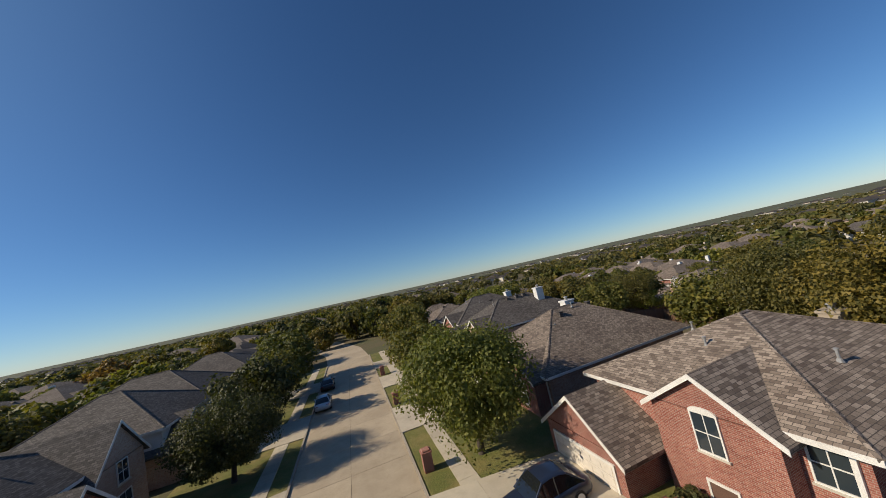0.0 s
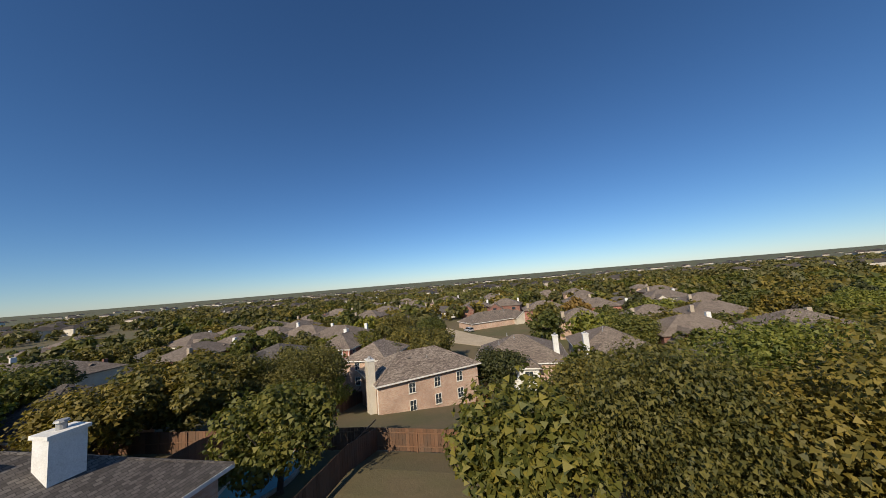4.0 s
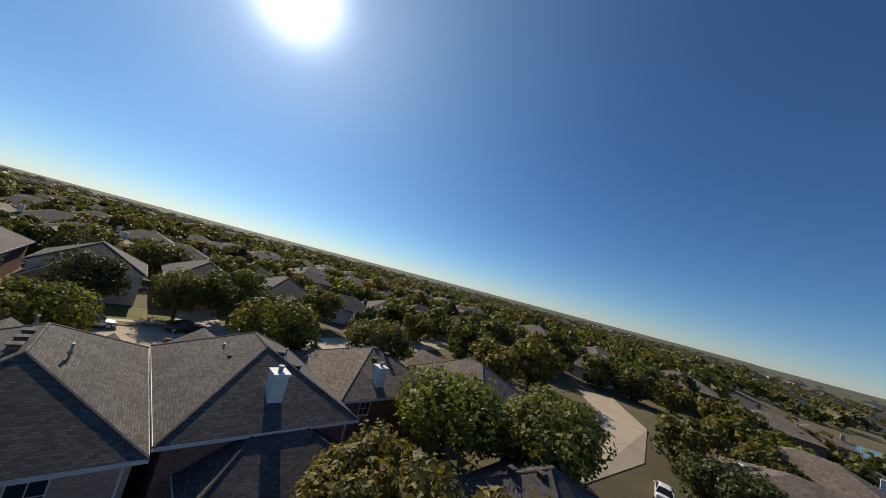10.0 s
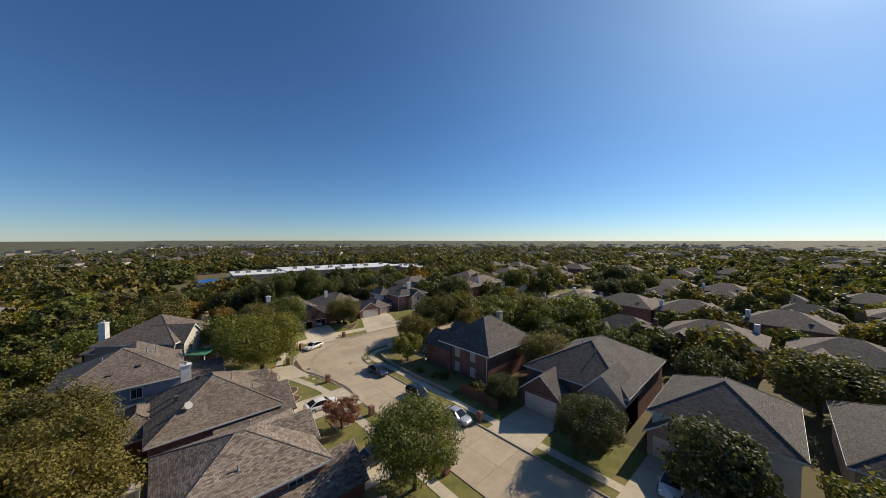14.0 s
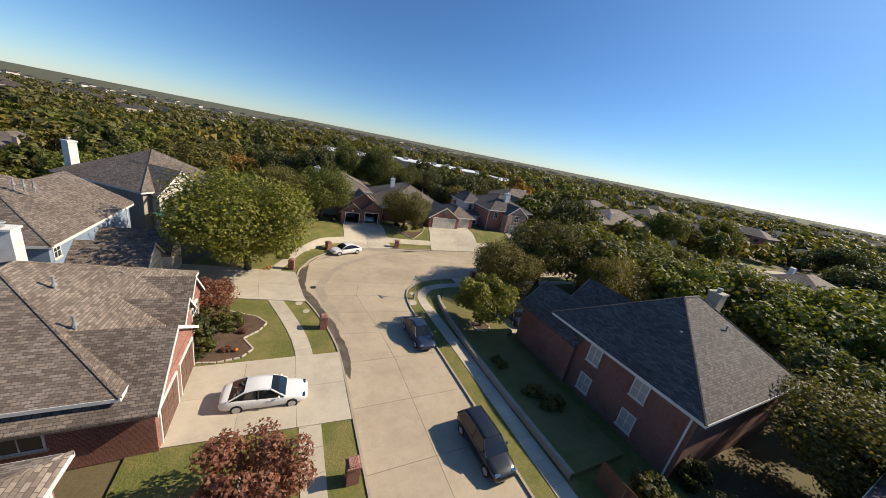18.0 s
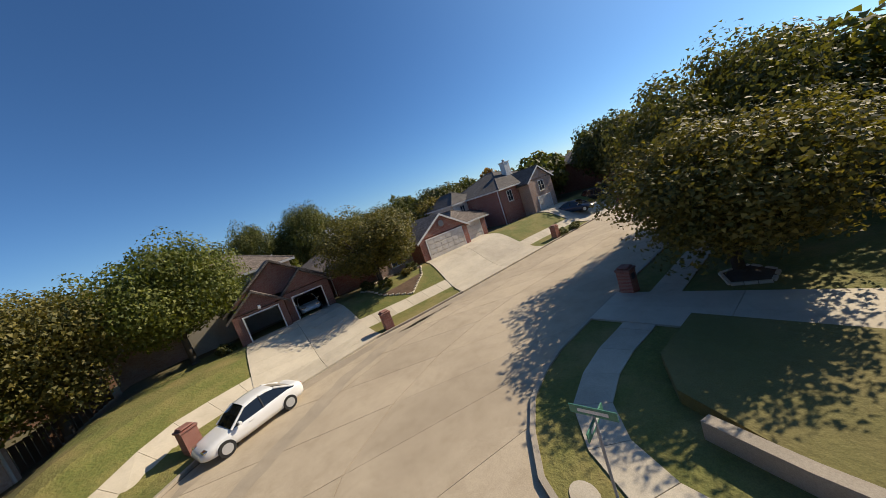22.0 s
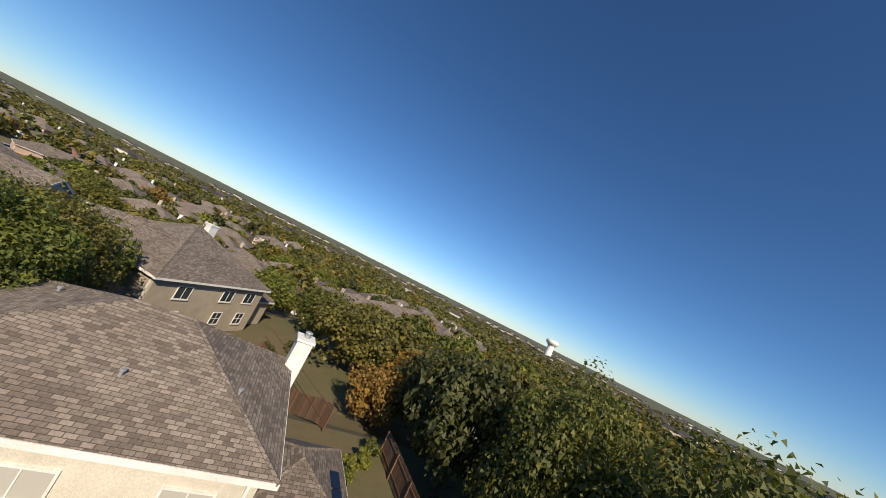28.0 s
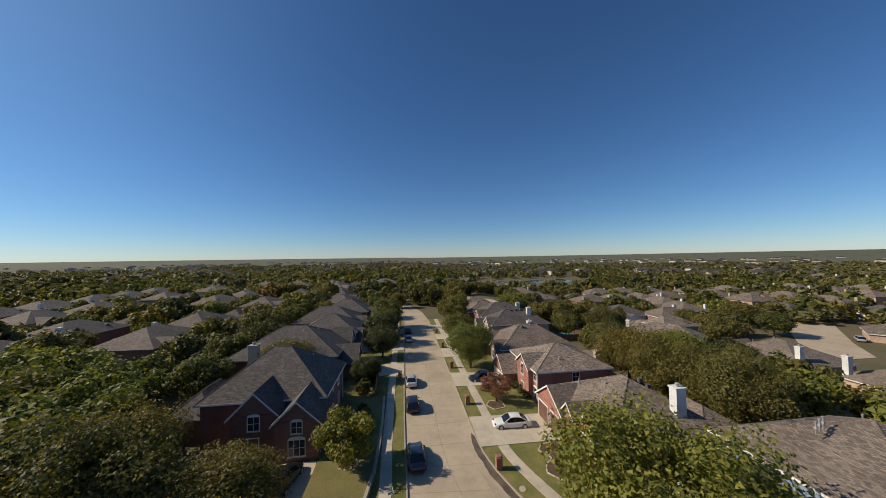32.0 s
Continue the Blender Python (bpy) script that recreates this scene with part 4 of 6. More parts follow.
part("porch_roof", prism(bmesh.new(), [(-6.5, 29.9), (-5.26, 29.9), (-5.26, 33.1), (-6.5, 33.1)], lambda x, y: 2.75 + 0.35 * (x + 5.26), lambda x, y: 2.9 + 0.35 * (x + 5.26)), "shingle_patch", hV)
for yy in (30.1, 32.9):
    part("post", boxed(-6.45, yy - 0.07, -1.5, -6.31, yy + 0.07, 2.32), "white_trim", hV)
chimney(hV, 3.4, 26.8, -1.5, 6.9)
roof_bits(hV, [(-4.2, 36.4, 5.55), (-3.6, 32.4, 5.85), (-3.0, 29.0, 5.9), (1.0, 36.6, 5.9), (2.4, 33.0, 5.7)])
for k in (0, 1):
    part("solar_panel", boxed(-3.6 + k * 1.15, 23.2, 3.06, -2.55 + k * 1.15, 24.0, 3.13), "solar", hV)
# brick house with the closed garage
hW = house(pose(0, 0, 1.85), [
    (-22.6, 21.0, -8.0, 39.4, -2.0, 2.8, 3.7, "hip", "brick_red"),
    (-22.9, 36.0, -16.4, 43.0, -2.0, 2.5, 2.0, "gy", "brick_red"),
    (-27.2, 33.0, -22.0, 41.4, -2.0, 2.4, 1.8, "hip", "brick_red"),
    (-16.6, 34.6, -12.2, 40.6, -2.0, 2.7, 1.8, "gy", "brick_pink")],
    "red brick house with cream garage door and brown roof", "shingle_brown")
garage_door(hW, "n", -19.65, 43.03, 0.05, 4.8)
garage_door(hW, "n", -25.0, 41.43, 0.05, 2.5)
window(hW, "n", -14.4, 40.62, 0.6, 1.3, 1.6, arch=True)
part("round_vent", tube(bmesh.new(), (-19.65, 43.02, 3.4), (-19.65, 43.1, 3.4), 0.34, 0.34, 20), "metal_grey", hW)
chimney(hW, -12.3, 28.6, 2, 6.8, "white_siding", 0.85, 0.7)
roof_bits(hW, [(-18, 33, 5.4), (-17.5, 24.6, 4.9), (-10.6, 33.5, 4.1), (-13.2, 24.4, 4.6)])
# two-storey brick and siding house
hX = house(pose(-0.5, -6.3, 1.6), [
    (-42.0, 35.0, -30.7, 47.6, -2.0, 5.0, 2.8, "hip", "brick_red"),
    (-39.4, 45.0, -34.4, 49.4, -2.0, 4.8, 1.7, "gy", "brick_pink"),
    (-33.0, 32.6, -28.0, 40.6, -2.0, 5.0, 1.8, "hip", "white_siding"),
    (-30.9, 40.4, -28.4, 43.4, -2.0, 2.5, 1.0, "hip", "white_siding")],
    "two-storey red brick house with white siding and chimney", "shingle_grey")
garage_door(hX, "n", -36.9, 49.43, 0.05, 2.6)
window(hX, "n", -36.9, 49.43, 3.0, 1.2, 1.4)
window(hX, "n", -32.4, 47.63, 3.0, 1.0, 1.5)
window(hX, "n", -41.0, 47.63, 3.0, 1.0, 1.5)
window(hX, "e", -27.97, 36.0, 3.0, 1.0, 1.4)
window(hX, "n", -29.6, 40.62, 3.2, 0.9, 1.3)
window(hX, "n", -29.6, 43.42, 0.5, 1.2, 1.4)
chimney(hX, -36.6, 44.4, 3, 8.4)
# brick house on the inner corner
hT = house(pose(0, 0, 0), [
    (-27.4, 80.5, -13.7, 92.0, -0.1, 5.2, 4.6, "hip", "brick_dark"),
    (-17.8, 76.5, -13.3, 83.2, -0.1, 4.4, 2.1, "gy", "brick_dark"),
    (-22.8, 77.7, -17.9, 84.4, -0.1, 4.8, 2.4, "gy", "brick_dark"),
    (-31.4, 81.6, -27.0, 90.0, -0.1, 3.2, 2.2, "hip", "brick_dark")],
    "dark red brick house with steep dark grey roof", "shingle_grey")
for yy in (84.8, 88.6):
    window(hT, "e", -13.67, yy, 3.3, 1.1, 1.5, pane="window_blind")
    window(hT, "e", -13.67, yy, 0.6, 1.1, 1.5, pane="window_blind")
window(hT, "s", -15.55, 76.48, 0.6, 1.8, 1.8, arch=True, cols=3)
window(hT, "s", -15.55, 76.48, 3.0, 1.2, 1.3, arch=True)
window(hT, "s", -20.4, 77.68, 3.0, 1.3, 1.6, arch=True)
front_door(hT, "s", -20.4, 77.68, 0.1)
chimney(hT, -24.2, 86.4, 4, 10.0, "tan_siding")
roof_bits(hT, [(-22, 88.6, 8.0), (-17, 88.0, 7.6)])
# houses further north on the west side
hR = house(pose(0, 3, 0), [
    (-34.0, 95.0, -16.0, 109.0, 0, 4.8, 4.0, "hip", "brick_dark"),
    (-19.0, 96.2, -12.6, 102.2, 0, 3.0, 2.6, "gx", "brick_dark"),
    (-21.0, 104.0, -15.0, 109.0, 0, 4.6, 2.6, "gx", "brick_pink")],
    "brick house with steep grey roof and front gables", "shingle_grey")
garage_door(hR, "e", -12.58, 99.2, 0.1, 4.6)
window(hR, "e", -14.98, 106.5, 3.0, 1.2, 1.5)
window(hR, "e", -14.98, 106.5, 0.8, 1.4, 1.6)
roof_bits(hR, [(-23, 100.6, 8.0), (-21, 103.4, 7.8)])
hR2 = house(pose(0, 4, 0), [
    (-28.0, 111.0, -15.2, 122.4, 0, 4.8, 3.4, "hip", "white_siding"),
    (-19.6, 110.8, -14.0, 116.6, 0, 3.0, 2.2, "gx", "brick_pink")],
    "house with pale siding and dark grey hip roof", "shingle_grey")
garage_door(hR2, "e", -13.98, 113.7, 0.1, 4.4)
hR3 = house(pose(0, 4, 0), [
    (-33.5, 125.5, -17.6, 137.0, 0, 4.6, 3.4, "hip", "brick_pink"),
    (-23.0, 127.0, -15.0, 133.4, 0, 3.0, 2.2, "gx", "brick_pink")],
    "pale brick house with a dark grey hip roof", "shingle_grey")
hR4 = house(pose(0, 4, 0), [
    (-30.0, 140.0, -16.0, 151.5, 0, 4.6, 3.4, "hip", "brick_red"),
    (-21.0, 142.0, -13.0, 148.4, 0, 3.0, 2.2, "gx", "brick_red")],
    "brick house with grey hip roof among trees", "shingle_grey")
# houses across the back gardens to the east, on lower ground
hC = house(pose(66.4, 117.6, -5.0, 0, 0, -49), [
    (-8.0, -4.6, 7.2, 4.8, -1, 5.0, 2.6, "hip", "brick_pink"),
    (-6.0, 2.0, 0.5, 7.4, -1, 3.4, 1.6, "hip", "brick_pink")],
    "two-storey brick house with mottled grey roof, cream chimney", "shingle_patch")
chimney(hC, -8.5, -2.9, 0, 7.9, "cream_siding", 0.9, 1.5)
for xx in (-3.4, 0.4, 4.0):
    for zz in (0.7, 3.0):
        window(hC, "s", xx, -4.62, zz, 1.0, 1.4)
for yy in (-1.0, 2.4):
    window(hC, "e", 7.22, yy, 2.9, 1.0, 1.4)
roof_bits(hC, [(-3.4, 1.4, 6.8), (0.2, -2.0, 6.4)])
roof_bits(hC, [(-1.0, 0.6, 7.3), (0.6, 0.6, 7.3), (2.2, 0.6, 7.2), (-2.4, -1.4, 6.7)], "roof_vent")
hD = house(pose(-1.5, 29, -6.0), [
    (75.6, 98.0, 87.5, 106.4, -1.5, 5.2, 2.4, "hip", "brick_pink"),
    (74.0, 106.0, 84.0, 115.0, -1.5, 3.0, 2.0, "hip", "brick_pink"),
    (69.5, 108.0, 74.4, 115.0, -1.0, 2.8, 1.1, "hip", "tan_siding")],
    "two-storey house of pinkish brick with a low patio wing", "shingle_patch")
for yy in (100.0, 103.6):
    window(hD, "w", 75.58, yy, 3.4, 1.0, 1.4)
    window(hD, "w", 75.58, yy, 0.7, 1.1, 1.5)
hE = house(pose(-9.6, 21, -6.4), [
    (84.0, 128.0, 99.0, 143.0, -1, 4.8, 3.2, "hip", "cream_siding"),
    (80.6, 133.0, 88.0, 140.0, -1, 4.9, 2.2, "gx", "white_siding"),
    (73.0, 128.0, 84.4, 140.0, -1, 3.4, 2.6, "hip", "brick_dark"),
    (86.0, 125.0, 91.6, 129.0, -1, 4.4, 1.6, "gy", "white_siding")],
    "house with white front gables and grey-brown shingle roof", "shingle_grey")
for xx in (87.4, 90.2):
    window(hE, "s", xx, 124.98, 0.7, 1.2, 1.7)
window(hE, "w", 80.58, 136.5, 2.6, 1.8, 1.6, arch=True)
roof_bits(hE, [(88, 132, 6.8), (94, 134.6, 7.2), (78, 134, 5.6)])
hL = house(pose(-9.5, 12, -1.8), [
    (47.5, 131.0, 57.0, 141.0, -1, 4.0, 3.0, "hip", "brick_pink"),
    (51.0, 137.0, 58.4, 142.6, -1, 3.2, 2.2, "gx", "brick_pink")],
    "house with dark grey roof of several small hips", "shingle_grey")
roof_bits(hL, [(50.4, 134, 6.2), (52, 135, 6.6), (54, 133.4, 5.6)], "roof_vent")
hM = house(pose(-9.5, 22, -5.8), [
    (60.0, 128.0, 71.5, 138.6, -1, 4.4, 3.0, "hip", "brick_pink"),
    (58.6, 133.6, 64.0, 138.0, -1, 4.0, 1.9, "gx", "brick_red")],
    "brick house with a brown hip roof", "shingle_brown")
roof_bits(hM, [(64, 134, 6.6), (68, 133.4, 6.4)], "roof_vent")
hH = house(pose(17, 27, -5.2), [
    (58.0, 68.0, 72.0, 83.6, -1, 3.1, 3.4, "hip", "brick_pink"),
    (56.6, 79.0, 63.0, 83.8, -1, 3.1, 2.4, "gx", "brick_pink"),
    (56.2, 73.0, 60.0, 79.0, -1, 2.8, 1.2, "hip", "white_siding")],
    "one-storey house with tan shingle roof and bay window", "shingle_brown")
for yy in (74.6, 77.2):
    window(hH, "w", 56.18, yy, 0.7, 1.4, 1.5)
chimney(hH, 60.6, 69.6, -1, 6.8)
roof_bits(hH, [(62, 79.4, 5.4), (66, 78, 6.2), (63.6, 76.6, 6.2)])
hI = house(pose(22, 27, -5.6), [
    (61.0, 52.0, 75.0, 65.0, -1, 3.2, 3.2, "hip", "brick_pink"),
    (57.0, 56.0, 63.0, 64.0, -1, 3.0, 1.8, "hip", "brick_pink")],
    "one-storey house with brown shingle roof and white chimney", "shingle_brown")
chimney(hI, 58.4, 64.2, -1, 6.8)
roof_bits(hI, [(66, 59.5, 6.0), (68, 59, 6.0)])
hQ = house(pose(150, 113, -7.2, 0, 0, 126), [
    (-13, -5.5, 13, 6.0, -1, 3.2, 3.2, "hip", "brick_pink"),
    (-12.6, -2.4, -6.0, 7.6, -1, 3.2, 2.2, "gy", "cream_siding"),
    (-14.0, -5.0, -8.0, 0.4, -1, 3.2, 1.9, "gx", "cream_siding")],
    "long one-storey pale house with tan hip roof", "shingle_brown")
window(hQ, "w", -14.02, -2.3, 0.8, 1.4, 1.5)
window(hQ, "w", -13.02, 3.6, 0.8, 1.4, 1.5)
roof_bits(hQ, [(-4, 2, 5.6), (2, -2, 5.8)])
roof_bits(hQ, [(0, 1.6, 5.9), (5, 1.4, 6.0)], "roof_vent")
hN = house(pose(-7, 35, -6.5), [
    (94.0, 106.6, 108.0, 116.4, -1, 5.2, 2.8, "hip", "brick_red"),
    (105.0, 104.0, 114.0, 113.0, -1, 3.2, 2.2, "hip", "brick_red")],
    "two-storey red brick house with white windows", "shingle_brown")
for xx in (96.0, 100.0, 104.0):
    for zz in (0.7, 3.3):
        window(hN, "s", xx, 106.58, zz, 1.3, 1.4)
for yy in (109.0, 113.6):
    for zz in (0.7, 3.3):
        window(hN, "w", 93.98, yy, zz, 1.2, 1.4)
chimney(hN, 106.6, 114.8, 1, 8.0)

perg = thing("pergola", pose(30.4, 97.0, 0, 0, 0, 0), "tan wooden patio cover with a slatted roof", "pergola")
for sx in (-1.9, 1.9):
    for sy in (-1.6, 1.6):
        part("post", boxed(sx - 0.07, sy - 0.07, 0, sx + 0.07, sy + 0.07, 2.45), "tan_siding", perg)
    part("beam", boxed(sx - 0.08, -1.9, 2.45, sx + 0.08, 1.9, 2.62), "tan_siding", perg)
for k in range(17):
    part("slat", boxed(-2.2, -1.85 + k * 0.23, 2.62, 2.2, -1.72 + k * 0.23, 2.72), "tan_siding", perg)

# ---- trees ----


def leaf_cloud(rng, count, size, blobs, squash=0.8, low=0.0, mid=0.52, tall=0.42):
    """Leaves as small tilted quads over many overlapping clumps; crown radius about 1, height 0 to 1."""
    c = rng.normal(size=(blobs, 3))
    c /= np.linalg.norm(c, axis=1)[:, None]
    c *= (rng.uniform(0.25, 1.0, blobs) ** 0.45)[:, None] * np.array([0.84, 0.84, tall])
    c[:, 2] += mid
    c[:, 2] = np.maximum(c[:, 2], 0.16 + low)
    rad = rng.uniform(0.17, 0.34, blobs)
    k = rng.integers(0, blobs, count)
    d = rng.normal(size=(count, 3))
    d /= np.linalg.norm(d, axis=1)[:, None]
    p = c[k] + d * (rad[k] * rng.uniform(0.6, 1.08, count))[:, None] * np.array([1, 1, squash * 0.72])
    n = d + rng.normal(size=(count, 3)) * 0.55 + np.array([0, 0, 0.35])
    n /= np.linalg.norm(n, axis=1)[:, None]
    a = np.cross(n, rng.normal(size=(count, 3)))
    a /= np.linalg.norm(a, axis=1)[:, None]
    b = np.cross(n, a)
    s = (size * rng.uniform(0.6, 1.35, count))[:, None]
    asp = np.array([1, 1, 0.62])
    corners = [p - a * s * asp, p + (a * 0.6 + b * 0.8) * s * asp, p + (a * 0.6 - b * 0.8) * s * asp + n * s * 0.2]
    return np.stack(corners, 1).reshape(-1, 3)


def leaf_mesh(name, v, mat):
    me = bpy.data.meshes.new(name)
    n = len(v) // 3
    me.vertices.add(len(v))
    me.vertices.foreach_set("co", v.astype(np.float32).ravel())
    me.loops.add(3 * n)
    me.loops.foreach_set("vertex_index", np.arange(3 * n, dtype=np.int32))
    me.polygons.add(n)
    me.polygons.foreach_set("loop_start", np.arange(0, 3 * n, 3, dtype=np.int32))
    me.update(calc_edges=True)
    me.materials.append(MATS[mat])
    return me


def trunk_mesh(rng, spread=0.55, fork=0.28, limbs=6):
    """A tapered trunk with limbs; crown radius 1, height 1."""
    bm = bmesh.new()
    top = Vector((rng.uniform(-0.04, 0.04), rng.uniform(-0.04, 0.04), fork))
    tube(bm, (0, 0, -0.04), (0, 0, 0.03), 0.075, 0.05, 8)
    tube(bm, (0, 0, 0.02), top, 0.05, 0.042, 8)
    for k in range(limbs):
        a = k * math.tau / limbs + rng.uniform(-0.3, 0.3)
        r = spread * rng.uniform(0.55, 1.0)
        mid = top + Vector((math.cos(a) * r * 0.45, math.sin(a) * r * 0.45, 0.16 + rng.uniform(0, 0.08)))
        end = top + Vector((math.cos(a) * r, math.sin(a) * r, 0.3 + rng.uniform(0, 0.25)))
        tube(bm, top, mid, 0.03, 0.02, 6)
        tube(bm, mid, end, 0.02, 0.007, 5)
        b = a + rng.uniform(0.4, 0.9)
        tube(bm, mid, mid + Vector((math.cos(b) * r * 0.5, math.sin(b) * r * 0.5, 0.18)), 0.014, 0.005, 5)
    return finish("trunk", bm, "bark", True)


rng = np.random.default_rng(7)
TRUNKS = [trunk_mesh(rng, 0.5 + 0.06 * k, 0.2 + 0.03 * k, 5 + k % 3) for k in range(4)]
CLOSE_V = [leaf_cloud(rng, 36000, 0.021, 96 + 12 * k, low=0.14 + 0.04 * (k % 2), mid=0.6, tall=0.36) for k in range(3)]
NEAR_V = [leaf_cloud(rng, 8200, 0.043, 56 + 10 * k, low=0.12 + 0.04 * (k % 2), mid=0.6, tall=0.36) for k in range(4)]
OPEN_V = [leaf_cloud(rng, 8500, 0.040, 24 + 4 * k, low=0.2, mid=0.62, tall=0.34) for k in range(2)]
MID_V = [leaf_cloud(rng, 1900, 0.086, 34 + 8 * k) for k in range(3)]
CROWN = {}


def crown_mesh(kind, near, k):
    key = (kind, near, k)
    if key not in CROWN:
        v = {3: OPEN_V, 2: CLOSE_V, 1: NEAR_V, 0: MID_V}[int(near)][k]
        if kind == "pink":
            v = v[: len(v) // 9 * 6]
        CROWN[key] = leaf_mesh("crown", v, "leaf_" + kind)
    return CROWN[key]


WORDS = {"green": "broad green", "dark": "dark green oak-like", "yellow": "yellow-green autumn", "olive": "olive-green", "orange": "orange autumn", "pink": "small reddish-pink"}
TREES = []


def tree(x, y, r, h, kind="green", near=True, group=""):
    k = len(TREES)
    t = thing("tree", pose(x, y, ground_z(x, y), 0, 0, (k * 77) % 360), WORDS[kind] + " shade tree with a spreading crown", "tree", group)
    c = part("crown", crown_mesh(kind, int(near), k % (3, 4, 3, 2)[int(near)]), None, t)
    c.matrix_basis = Matrix.Diagonal((r, r, h, 1))
    s = part("trunk", TRUNKS[k % 4], None, t)
    s.matrix_basis = Matrix.Diagonal((r, r, h, 1))
    TREES.append((x, y, r))
    return t


